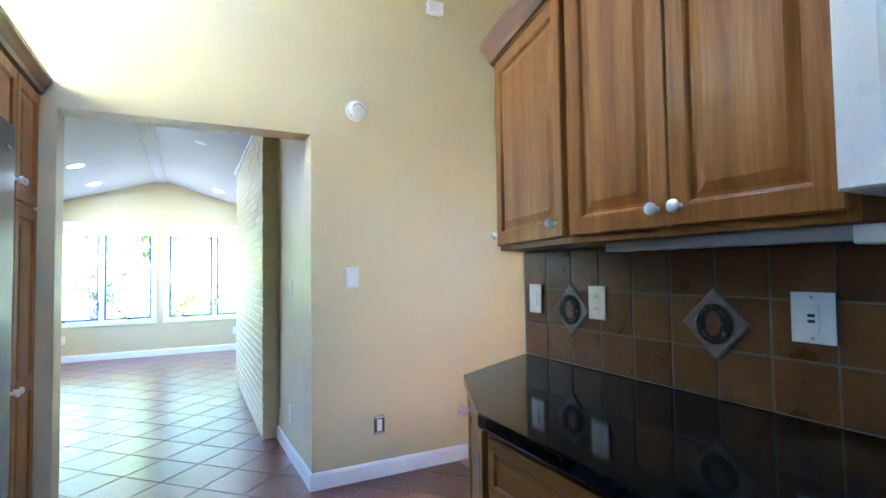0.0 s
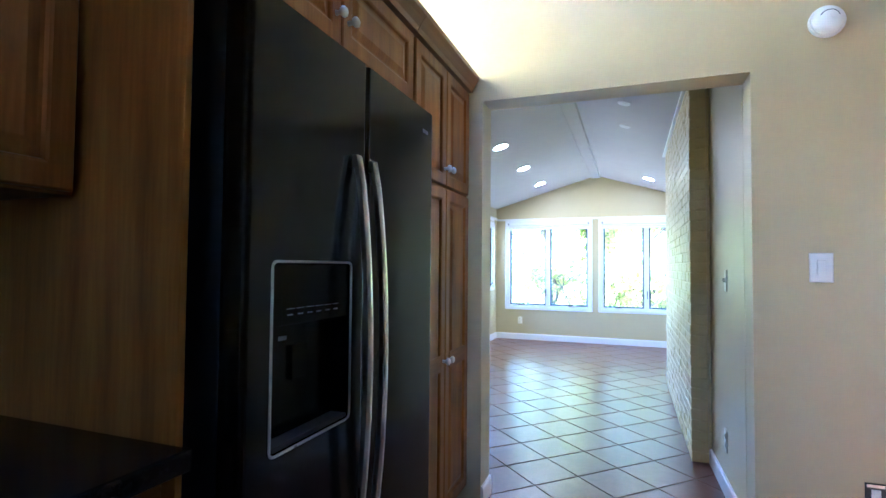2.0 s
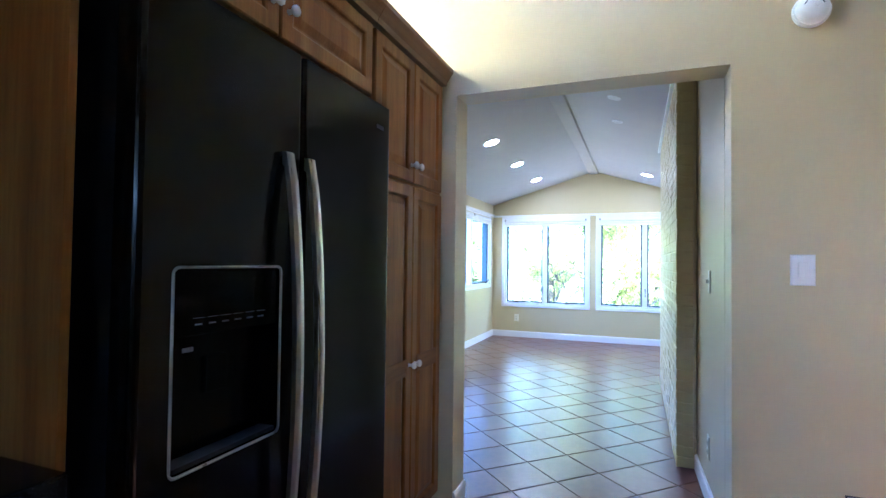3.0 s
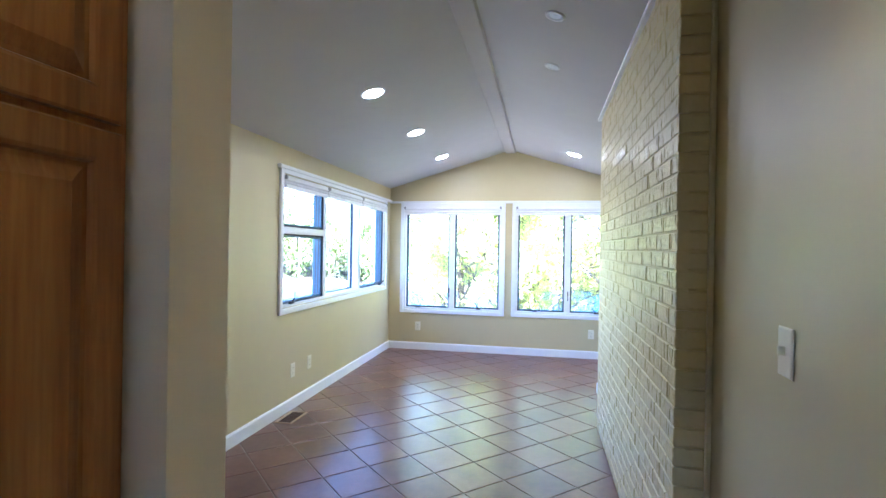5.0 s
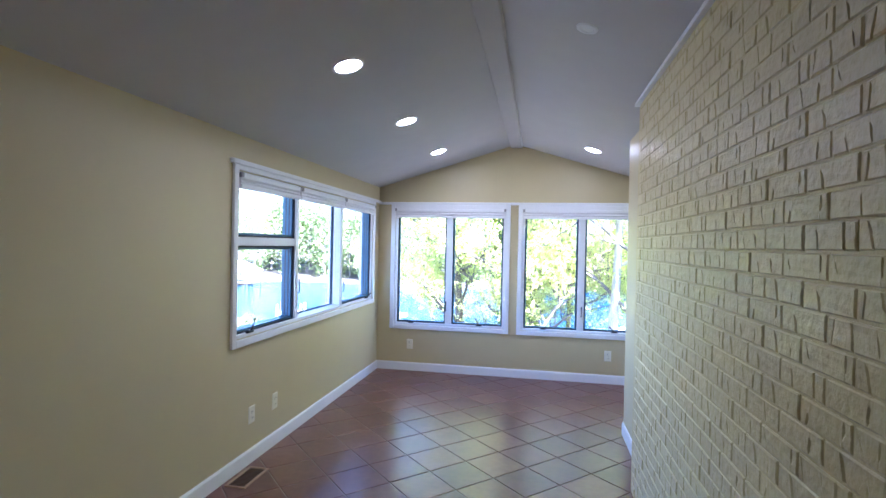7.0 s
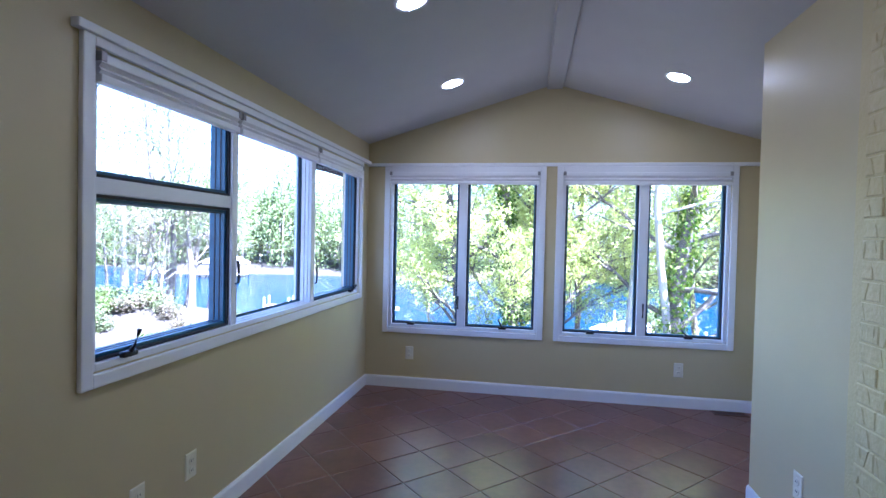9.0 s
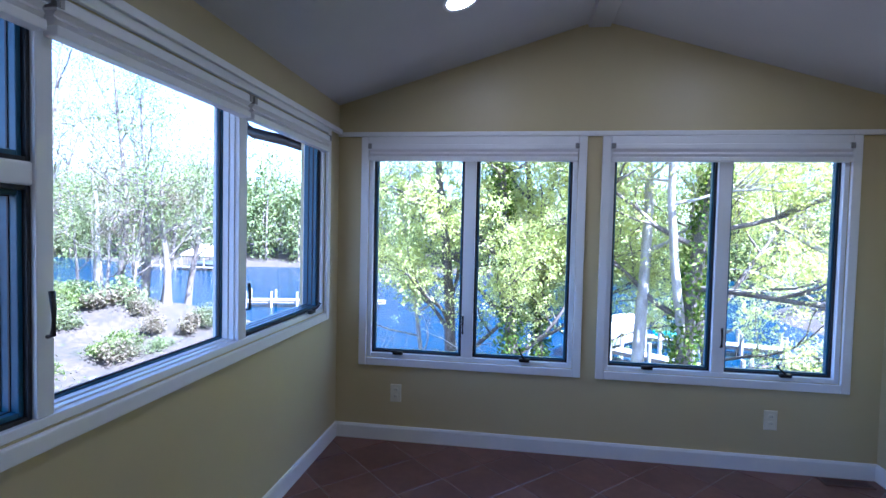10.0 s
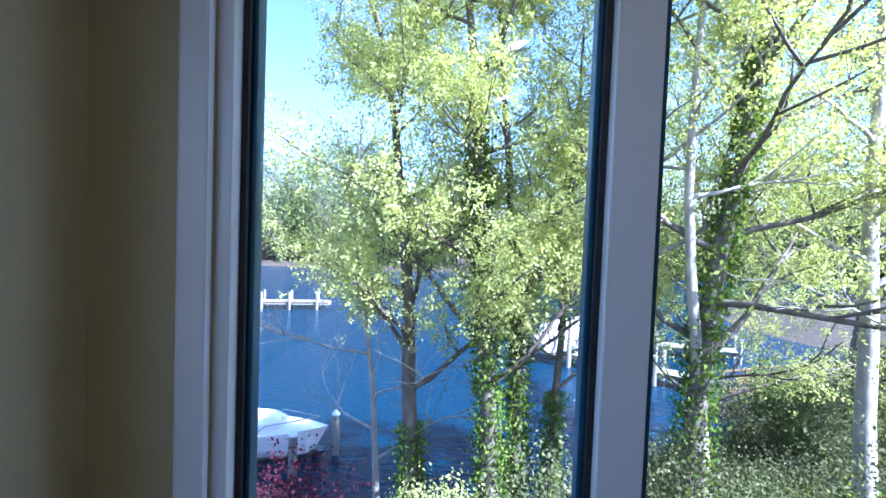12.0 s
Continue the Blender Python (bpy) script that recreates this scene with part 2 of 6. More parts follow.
def slab_with_holes(along, a0, a1, b0, b1, z0, z1, holes=()):
    """An upright wall along x or y from a0 to a1, b0 to b1 thick, with holes (a0, a1, z0, z1) right through it."""
    us = sorted({a0, a1, *[v for h in holes for v in h[:2]]})
    zs = sorted({z0, z1, *[v for h in holes for v in h[2:]]})
    bm = bmesh.new()
    place = (lambda a, b, z: (a, b, z)) if along == "x" else (lambda a, b, z: (b, a, z))
    cache = {}

    def v(a, b, z):
        if (a, b, z) not in cache:
            cache[(a, b, z)] = bm.verts.new(place(a, b, z))
        return cache[(a, b, z)]

    def full(i, j):
        if not (0 <= i < len(us) - 1 and 0 <= j < len(zs) - 1):
            return False
        ca, cz = (us[i] + us[i + 1]) / 2, (zs[j] + zs[j + 1]) / 2
        return not any(h[0] < ca < h[1] and h[2] < cz < h[3] for h in holes)

    for i in range(len(us) - 1):
        for j in range(len(zs) - 1):
            if not full(i, j):
                continue
            p, q, r, s = us[i], us[i + 1], zs[j], zs[j + 1]
            for b in (b0, b1):
                bm.faces.new((v(p, b, r), v(q, b, r), v(q, b, s), v(p, b, s)))
            for di, dj, e in ((-1, 0, ((p, r), (p, s))), (1, 0, ((q, r), (q, s))), (0, -1, ((p, r), (q, r))), (0, 1, ((p, s), (q, s)))):
                if not full(i + di, j + dj):
                    (a, c), (d, f) = e
                    bm.faces.new((v(a, b0, c), v(d, b0, f), v(d, b1, f), v(a, b1, c)))
    return bm


# ---- the plan ----
LEFT, RIGHT, FAR = 0.302, 3.667, 9.96          # sunroom walls
OPEN_Y0, OPEN_Y1 = 3.90, 4.07                  # wall between kitchen and sunroom
OPEN_L, OPEN_R, OPEN_TOP = 1.78, 3.02, 2.127
BRICK_X, STUB_X = 2.88, 2.985
BRICK_Y0, BRICK_Y1, STUB_Y1 = 4.985, 7.37, 8.37
RIDGE_X, RIDGE_Z, EAVE_Z = 1.984, 2.765, 2.258
SLOPE = (RIDGE_Z - EAVE_Z) / (RIDGE_X - LEFT)
K_LEFT, K_RIGHT, K_BACK, K_TOP = 1.10, 3.73, -1.6, 3.70
T = 0.16


def ceiling_z(x):
    return RIDGE_Z - SLOPE * abs(x - RIDGE_X)


WIN_A, WIN_B, WIN_Z = (0.517, 1.880), (2.077, 3.440), (0.563, 1.99)
WIN_L, WIN_LZ = (6.945, 9.715), (0.895, 2.02)

# walls
w = slab_with_holes("x", LEFT - T, RIGHT + T, FAR, FAR + T, -0.1, 2.95, [(*WIN_A, *WIN_Z), (*WIN_B, *WIN_Z)])
for sgn in (-1, 1):
    bmesh.ops.bisect_plane(w, geom=w.verts[:] + w.edges[:] + w.faces[:], plane_co=(RIDGE_X, 0, RIDGE_Z + 0.12), plane_no=(sgn * SLOPE, 0, 1), clear_outer=True)
solid("wall_north", w, WALL, "cream painted gable wall with two double windows", "wall", kind="structure")
solid("wall_west", slab_with_holes("y", OPEN_Y1, FAR, LEFT - T, LEFT, -0.1, 2.32, [(*WIN_L, *WIN_LZ)]), WALL, "cream painted wall with a triple window", "wall", kind="structure")
solid("wall_south", slab_with_holes("x", LEFT - T, 5.3, OPEN_Y0, OPEN_Y1, -0.1, K_TOP + 0.1, [(OPEN_L, OPEN_R, -0.2, OPEN_TOP)]), WALL, "cream painted wall with a wide cased opening", "wall", kind="structure")
solid("wall_passage", prism(bmesh.new(), [(OPEN_R - 0.001, OPEN_Y1), (OPEN_R + 0.2, OPEN_Y1), (STUB_X + 0.16, STUB_Y1), (STUB_X + 0.012, STUB_Y1), (STUB_X + 0.012, BRICK_Y0)], -0.1, 2.62), WALL, "cream painted wall behind the brick chimney breast", "wall", kind="structure")
solid("wall_stub", slab_with_holes("x", STUB_X + 0.16, RIGHT + T, STUB_Y1 - 0.16, STUB_Y1, -0.1, 2.5), WALL, "cream painted return wall", "wall", kind="structure")
DOOR_Y0, DOOR_Y1 = 8.745, 9.555
solid("wall_east", slab_with_holes("y", STUB_Y1, FAR, RIGHT, RIGHT + T, -0.1, 2.32, [(DOOR_Y0, DOOR_Y1, -0.2, 2.02)]), WALL, "cream painted side wall with a doorway", "wall", kind="structure")
solid("wall_kitchen_west", slab_with_holes("y", K_BACK, OPEN_Y0, K_LEFT - T, K_LEFT, -0.1, K_TOP + 0.1, [(-1.4, -0.75, 1.08, 2.0)]), WALL, "cream painted kitchen wall with a window over the worktop", "wall", kind="structure")
solid("wall_kitchen_east", slab_with_holes("y", K_BACK, 2.725, K_RIGHT, K_RIGHT + 0.13, -0.1, K_TOP + 0.1), WALL, "cream painted kitchen wall behind the worktop", "wall", kind="structure")
solid("wall_kitchen_south", slab_with_holes("x", K_LEFT - T, 5.3, K_BACK - T, K_BACK, -0.1, K_TOP + 0.1, [(2.3, 2.9, 1.6, 2.0)]), WALL, "cream painted back wall of the kitchen with a small added window", "wall", kind="structure")
solid("wall_hall_east", slab_with_holes("y", K_BACK, OPEN_Y0, 5.3, 5.3 + T, -0.1, K_TOP + 0.1, [(1.45, 2.05, 0.0, 2.15)]), WALL, "cream painted wall of the next room with an added glazed door", "wall", kind="structure")

# ceilings
c = bmesh.new()
for a, b in ((LEFT - T - 0.04, RIDGE_X), (RIDGE_X, RIGHT + T + 0.04)):
    za, zb = ceiling_z(a), ceiling_z(b)
    prism_pts = [(a, za), (b, zb), (b, zb + 0.12), (a, za + 0.12)]
    lo = [c.verts.new((x, OPEN_Y1, z)) for x, z in prism_pts]
    hi = [c.verts.new((x, FAR + T + 0.05, z)) for x, z in prism_pts]
    c.faces.new(lo)
    c.faces.new(hi[::-1])
    for i in range(4):
        c.faces.new((lo[i], hi[i], hi[(i + 1) % 4], lo[(i + 1) % 4]))
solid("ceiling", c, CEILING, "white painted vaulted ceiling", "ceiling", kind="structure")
rb = bmesh.new()
lo = [(RIDGE_X - 0.062, 2.722), (RIDGE_X + 0.062, 2.722), (RIDGE_X + 0.075, 2.745), (RIDGE_X - 0.075, 2.745)]
pa, pb = ([rb.verts.new((x, y, z)) for x, z in lo] for y in (OPEN_Y1, FAR))
rb.faces.new(pa)
rb.faces.new(pb[::-1])
for i in range(4):
    rb.faces.new((pa[i], pb[i], pb[(i + 1) % 4], pa[(i + 1) % 4]))
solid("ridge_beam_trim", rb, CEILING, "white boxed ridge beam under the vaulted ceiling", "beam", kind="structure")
SKY = (1.75, 2.45, 2.1, 3.0)                   # added skylight: x, x, y, y
kc = slab_with_holes("x", K_LEFT - T, 5.3 + T, K_TOP, K_TOP + 0.1, K_BACK - T, OPEN_Y0, [(SKY[0], SKY[1], SKY[2], SKY[3])])
for v in kc.verts:
    v.co = (v.co.x, v.co.z, v.co.y)
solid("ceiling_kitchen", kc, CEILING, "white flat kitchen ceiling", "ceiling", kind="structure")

# baseboards: stepped profile along straight runs
def baseboard(x0, y0, x1, y1, side):
    """side: the way from the wall into the room, as (x, y)."""
    bm = bmesh.new()
    prof = [(0, 0), (0.014, 0), (0.014, 0.085), (0.008, 0.1), (0, 0.1)]
    ends = [[bm.verts.new((x + side[0] * d, y + side[1] * d, z)) for d, z in prof] for x, y in ((x0, y0), (x1, y1))]
    bm.faces.new(ends[0])
    bm.faces.new(ends[1][::-1])
    for i in range(5):
        bm.faces.new((ends[0][i], ends[1][i], ends[1][(i + 1) % 5], ends[0][(i + 1) % 5]))
    return solid("baseboard", bm, WHITE, "white painted skirting board", "baseboard", kind="structure")


baseboard(LEFT, OPEN_Y1, LEFT, FAR, (1, 0))
baseboard(LEFT + 0.014, FAR, RIGHT, FAR, (0, -1))
baseboard(RIGHT, FAR - 0.014, RIGHT, 9.632, (-1, 0))
baseboard(RIGHT, 8.668, RIGHT, STUB_Y1, (-1, 0))
baseboard(STUB_X + 0.012, BRICK_Y1 + 0.002, STUB_X + 0.012, STUB_Y1, (-1, 0))
baseboard(STUB_X + 0.012, STUB_Y1, RIGHT, STUB_Y1, (0, 1))
baseboard(OPEN_R, OPEN_Y0 - 0.013, OPEN_R, OPEN_Y1, (-1, 0))
baseboard(OPEN_R, OPEN_Y1, STUB_X + 0.012, BRICK_Y0 - 0.002, (-1, 0))
baseboard(OPEN_R, OPEN_Y0, 4.6, OPEN_Y0, (0, -1))
baseboard(OPEN_L, OPEN_Y1, LEFT + 0.014, OPEN_Y1, (0, 1))
baseboard(OPEN_L, OPEN_Y0 + 0.002, OPEN_L, OPEN_Y1, (1, 0))

# thin rail that runs on from the window heads to the corners
rl = bmesh.new()
box(rl, LEFT + 0.002, RIGHT - 0.002, FAR - 0.03, FAR - 0.001, 2.045, 2.075, 0.006)
solid("picture_rail", rl, WHITE, "thin white moulding above the gable windows", "moulding", kind="structure")
rl = bmesh.new()
box(rl, LEFT + 0.001, LEFT + 0.036, 6.862, FAR - 0.031, 2.058, 2.09, 0.006)
solid("picture_rail", rl, WHITE, "thin white moulding above the side window", "moulding", kind="structure")


# ---- windows ----
def ring_frame(bm, w0, w1, z0, z1, width, d0, d1, bevel=0.004):
    """Four bars round an opening in local XZ, from depth d0 to d1 along local Y."""
    box(bm, w0, w0 + width, d0, d1, z0, z1, bevel)
    box(bm, w1 - width, w1, d0, d1, z0, z1, bevel)
    box(bm, w0 + width, w1 - width, d0 + 0.001, d1 - 0.001, z0, z0 + width, bevel)
    box(bm, w0 + width, w1 - width, d0 + 0.001, d1 - 0.001, z1 - width, z1, bevel)
    return bm


def crank(parent, x, z, lean, side=1):
    """A folding crank handle on the sill; lean: how far the arm is lifted, in degrees."""
    base = bmesh.new()
    box(base, x - 0.035, x + 0.035, -0.028, 0.0, z, z + 0.024, 0.009)
    part("crank_handle", base, BRONZE, parent, "dark bronze folding crank handle", smooth=True)
    arm = bmesh.new()
    a = radians(lean)
    p0 = Vector((x, -0.022, z + 0.02))
    pts = [p0, p0 + Vector((side * 0.03 * math.cos(a), -0.01, 0.03 * math.sin(a))), p0 + Vector((side * 0.065 * math.cos(a), -0.012, 0.065 * math.sin(a))),
           p0 + Vector((side * 0.075 * math.cos(a), -0.016, 0.078 * math.sin(a) + 0.008))]
    tube(arm, pts, [0.009, 0.006, 0.006, 0.009], 8)
    part("crank_arm", arm, BRONZE, parent, smooth=True)


def lock_lever(parent, x, z):
    bm = bmesh.new()
    tube(bm, [(x, -0.004, z - 0.06), (x, -0.02, z - 0.055), (x, -0.024, z), (x, -0.018, z + 0.06)], [0.006, 0.007, 0.006, 0.008], 8)
    part("lock_lever", bm, BRONZE, parent, smooth=True)


def casement(parent, x0, x1, z0, z1, deep=0.045, face=0.016, thick=0.045):
    """A sash in its opening: dark gasket, clad frame and pane."""
    g = ring_frame(bmesh.new(), x0, x1, z0, z1, 0.012, deep - 0.012, deep + 0.012, 0.002)
    part("gasket", g, GASKET, parent)
    s = ring_frame(bmesh.new(), x0 + 0.012, x1 - 0.012, z0 + 0.012, z1 - 0.012, face, deep, deep + thick, 0.003)
    part("sash", s, CLAD, parent, "dark clad window sash")
    if thick > 0.06:
        for d in (0.022, 0.05):
            part("glazing_bead", ring_frame(bmesh.new(), x0 + 0.012 + face, x1 - 0.012 - face, z0 + 0.012 + face, z1 - 0.012 - face, 0.0025, deep + d, deep + d + 0.006, 0.0008), GASKET, parent, "thin dark bead")
    p = part("pane", bm_box(x0 + face + 0.01, x1 - face - 0.01, deep + thick - 0.025, deep + thick - 0.021, z0 + face + 0.01, z1 - face - 0.01), GLASS, parent, "clear glass pane")
    p.visible_shadow = False


def double_window(name, x0, x1, z0, z1, label):
    """Two casements side by side in a white frame; local x from 0, front towards -Y."""
    wd, ht = x1 - x0, z1 - z0
    win = thing(name, label, "window", pose(x0, FAR, z0), kind="structure")
    cs = bmesh.new()
    ring_frame(cs, -0.052, wd + 0.052, -0.052, ht + 0.055, 0.052, -0.022, -0.001, 0.006)
    part("casing", cs, WHITE, win, "white painted casing")
    fr = ring_frame(bmesh.new(), 0, wd, 0, ht, 0.028, 0.002, 0.11, 0.004)
    part("window_frame", fr, VINYL, win)
    part("mullion", bm_box(wd / 2 - 0.038, wd / 2 + 0.038, 0.004, 0.11, 0.028, ht - 0.028, 0.004), VINYL, win)
    for a, b in ((0.028, wd / 2 - 0.038), (wd / 2 + 0.038, wd - 0.028)):
        casement(win, a, b, 0.028, ht - 0.028, 0.045, 0.010, 0.034)
    return win


wa = double_window("window_1", *WIN_A, *WIN_Z, "white double casement window with a raised shade")
crank(wa, 0.22, 0.026, 8, -1)
crank(wa, 1.06, 0.026, 62, -1)
lock_lever(wa, 0.655, 0.25)
wb = double_window("window_2", *WIN_B, *WIN_Z, "white double casement window beside the corner door")
crank(wb, 0.26, 0.026, 5, 1)
crank(wb, 1.06, 0.026, 40, -1)
lock_lever(wb, 0.69, 0.25)

# the triple window in the side wall; local x runs along world y, front towards +X
wl = thing("window_3", "white triple window with crank casements and a fixed middle pane", "window", pose(LEFT, WIN_L[0], WIN_LZ[0], 0, 0, 90), kind="structure")
LW, LH = WIN_L[1] - WIN_L[0], WIN_LZ[1] - WIN_LZ[0]
M1, M2 = (7.792 - WIN_L[0], 7.842 - WIN_L[0]), (8.735 - WIN_L[0], 8.80 - WIN_L[0])
part("casing", ring_frame(bmesh.new(), -0.052, LW + 0.05, -0.052, LH + 0.055, 0.05, -0.022, -0.001, 0.006), WHITE, wl, "white painted casing")
part("window_frame", ring_frame(bmesh.new(), 0, LW, 0, LH, 0.028, 0.002, 0.13, 0.004), VINYL, wl)
for a, b in (M1, M2):
    part("mullion", bm_box(a, b, 0.006, 0.13, 0.028, LH - 0.028, 0.004), VINYL, wl)
part("transom", bm_box(0.028, M1[0], 0.012, 0.12, 0.628, 0.688, 0.006), VINYL, wl, "white cross rail between two panes")
casement(wl, 0.028, M1[0], 0.028, 0.628, 0.032, 0.014, 0.084)
casement(wl, 0.028, M1[0], 0.688, LH - 0.028, 0.032, 0.014, 0.084)
casement(wl, M2[1], LW - 0.028, 0.028, LH - 0.028, 0.032, 0.014, 0.084)
part("stop", ring_frame(bmesh.new(), M1[1], M2[0], 0.028, LH - 0.028, 0.006, 0.026, 0.05, 0.002), VINYL, wl)
part("stop", ring_frame(bmesh.new(), M1[1], M2[0], 0.028, LH - 0.028, 0.011, 0.051, 0.078, 0.002), VINYL, wl)
part("sash", ring_frame(bmesh.new(), M1[1], M2[0], 0.028, LH - 0.028, 0.017, 0.079, 0.106, 0.002), CLAD, wl, "blue clad fixed sash")
part("gasket", ring_frame(bmesh.new(), M1[1] + 0.017, M2[0] - 0.017, 0.045, LH - 0.045, 0.006, 0.084, 0.096, 0.002), GASKET, wl)
p = part("pane", bm_box(M1[1] + 0.016, M2[0] - 0.016, 0.0965, 0.1005, 0.044, LH - 0.044), GLASS, wl, "clear fixed glass pane")
p.visible_shadow = False
crank(wl, 0.16, 0.026, 70, 1)
crank(wl, LW - 0.22, 0.026, 20, 1)
lock_lever(wl, M1[0] + 0.02, 0.3)
lock_lever(wl, M2[1] - 0.02, 0.22)


def roller_shade(width, drop, m, label):
    """A raised cellular shade: head rail, stacked pleats, bottom rail and end brackets."""
    s = thing("window_shade", label, "window shade", m, "raised window shades")
    part("head_rail", bm_box(0, width, -0.038, 0.012, drop - 0.035, drop, 0.006), WHITE, s, "white head rail")
    st = bmesh.new()
    k = max(3, int((drop - 0.065) / 0.011))
    prof = [(-0.02 - 0.012 * (i % 2), 0.03 + i * (drop - 0.065) / k) for i in range(k + 1)]
    prof += [(0.008, prof[-1][1]), (0.008, 0.03)]
    ea, eb = ([st.verts.new((x, y, z)) for y, z in prof] for x in (0.006, width - 0.006))
    st.faces.new(ea)
    st.faces.new(eb[::-1])
    for i in range(len(prof)):
        j = (i + 1) % len(prof)
        st.faces.new((ea[i], eb[i], eb[j], ea[j]))
    part("pleats", st, SHADE, s, "white pleated cloth")
    part("bottom_rail", bm_box(0.003, width - 0.003, -0.036, 0.01, 0.0, 0.028, 0.006), WHITE, s, "white bottom rail")
    for x in (0.0, width - 0.02):
        part("bracket", bm_box(x - 0.002, x + 0.022, -0.041, 0.0, drop - 0.03, drop + 0.004, 0.003), STEEL, s, "grey metal bracket")
    return s


SH = 0.108
roller_shade(WIN_A[1] - WIN_A[0] - 0.004, SH, pose(WIN_A[0] + 0.002, FAR - 0.002, 1.885), "white pleated shade raised to the window head")
roller_shade(WIN_B[1] - WIN_B[0] - 0.004, SH, pose(WIN_B[0] + 0.002, FAR - 0.002, 1.885), "white pleated shade raised to the window head")
for a, b in ((0.003, M1[1] - 0.05), (M1[1] - 0.03, M2[1] - 0.04), (M2[1] - 0.02, LW - 0.003)):
    roller_shade(b - a, 0.1, pose(LEFT - 0.0, WIN_L[0] + a, 1.905, 0, 0, 90), "white pleated shade raised over the side window")

# kitchen openings out of view; all but the worktop window are added for light
# unseen skylight, placed so its sun bounce brightens the upper kitchen wall
sk = thing("skylight", "unseen white framed skylight added to light the kitchen wall", "skylight", pose(SKY[0], SKY[2], K_TOP), kind="structure")
kerb = bmesh.new()
SX, SY = SKY[1] - SKY[0], SKY[3] - SKY[2]
for q in ((-0.04, SX + 0.04, -0.04, 0.0), (-0.04, SX + 0.04, SY, SY + 0.04), (-0.04, 0.0, 0.0, SY), (SX, SX + 0.04, 0.0, SY)):
    box(kerb, *q, 0.101, 0.2, 0.004)
part("kerb", kerb, WHITE, sk)
part("pane", bm_box(-0.03, SX + 0.03, -0.03, SY + 0.03, 0.201, 0.207), GLASS, sk, "clear glass pane").visible_shadow = False
kw = thing("window_4", "white framed kitchen window over the worktop", "window", pose(K_LEFT, -1.4, 1.08, 0, 0, 90), kind="structure")
part("casing", ring_frame(bmesh.new(), -0.06, 0.71, -0.06, 0.98, 0.06, -0.02, -0.001, 0.005), WHITE, kw)
part("window_frame", ring_frame(bmesh.new(), 0, 0.65, 0, 0.92, 0.04, 0.002, 0.12, 0.005), VINYL, kw)
part("mullion", bm_box(0.3, 0.35, 0.01, 0.11, 0.04, 0.88, 0.004), VINYL, kw)
for a, b in ((0.04, 0.3), (0.35, 0.61)):
    part("pane", bm_box(a, b, 0.06, 0.064, 0.04, 0.88), GLASS, kw, "clear glass pane").visible_shadow = False
# unseen door, added so daylight grazes the kitchen wall from the right
kd = thing("door_2", "unseen white half-glazed door added to light the kitchen wall", "door", pose(5.3 + 0.12, 1.45, 0.0, 0, 0, 90), kind="structure")
part("door_frame", ring_frame(bmesh.new(), 0.0, 0.6, 0.0, 2.15, 0.07, 0.0, 0.08, 0.005), WHITE, kd)
part("pane", bm_box(0.07, 0.53, 0.03, 0.034, 1.22, 2.08), GLASS, kd, "clear glass pane").visible_shadow = False
# solid lower half cuts down the light this door lets in
part("lower_panel", stepped_panel(bmesh.new(), 0.46, 1.15, [(0, 0), (0, 0.03), (0.04, 0.03), (0.05, 0.022), (0.09, 0.03)]), WHITE, kd, "white solid lower panel", m=pose(0.07, 0.06, 0.07))
# unseen window, added to bring light from behind onto the end panel
kb = thing("window_5", "unseen small white framed window added to light the end panel", "window", pose(2.3, K_BACK - 0.13, 1.6), kind="structure")
part("window_frame", ring_frame(bmesh.new(), 0.0, 0.6, 0.0, 0.4, 0.05, 0.0, 0.1, 0.005), VINYL, kb)
part("pane", bm_box(0.05, 0.55, 0.04, 0.044, 0.05, 0.35), GLASS, kb, "clear glass pane").visible_shadow = False


# ---- fixtures of the sunroom ----
def recessed_light(x, y, lit=True):
    s = 1 if x > RIDGE_X else -1
    m = Matrix.Translation((x, y, ceiling_z(x))) @ Matrix.Rotation(math.atan(SLOPE) * s, 4, "Y")
    lt = thing("recessed_light", "lit round recessed ceiling light with a white trim ring" if lit else "small unlit white ceiling fitting", "ceiling light", m,
               "recessed lights in the vaulted ceiling" if lit else "unlit ceiling fittings")
    r = 0.074 if lit else 0.036
    ring = bmesh.new()
    sides = 28
    rs = [[ring.verts.new((q * math.cos(2 * math.pi * i / sides), q * math.sin(2 * math.pi * i / sides), h)) for i in range(sides)] for q, h in ((r + 0.018, 0.0), (r + 0.014, -0.007), (r, -0.005), (r - 0.008, 0.012))]
    for a, b in zip(rs, rs[1:]):
        for i in range(sides):
            ring.faces.new((a[i], a[(i + 1) % sides], b[(i + 1) % sides], b[i]))
    part("trim_ring", ring, WHITE, lt, "white trim ring", smooth=True)
    d = bmesh.new()
    lathe(d, [(r - 0.004, -0.0005), (r - 0.004, -0.003)], sides=28)
    part("diffuser" if lit else "cover", d, LAMP if lit else PLATE, lt, "glowing warm diffuser" if lit else "white cover")


for y in (6.575, 7.815, 9.105):
    recessed_light(1.21, y)
recessed_light(2.772, 9.105)
recessed_light(2.47, 5.75, False)
recessed_light(2.47, 6.47, False)


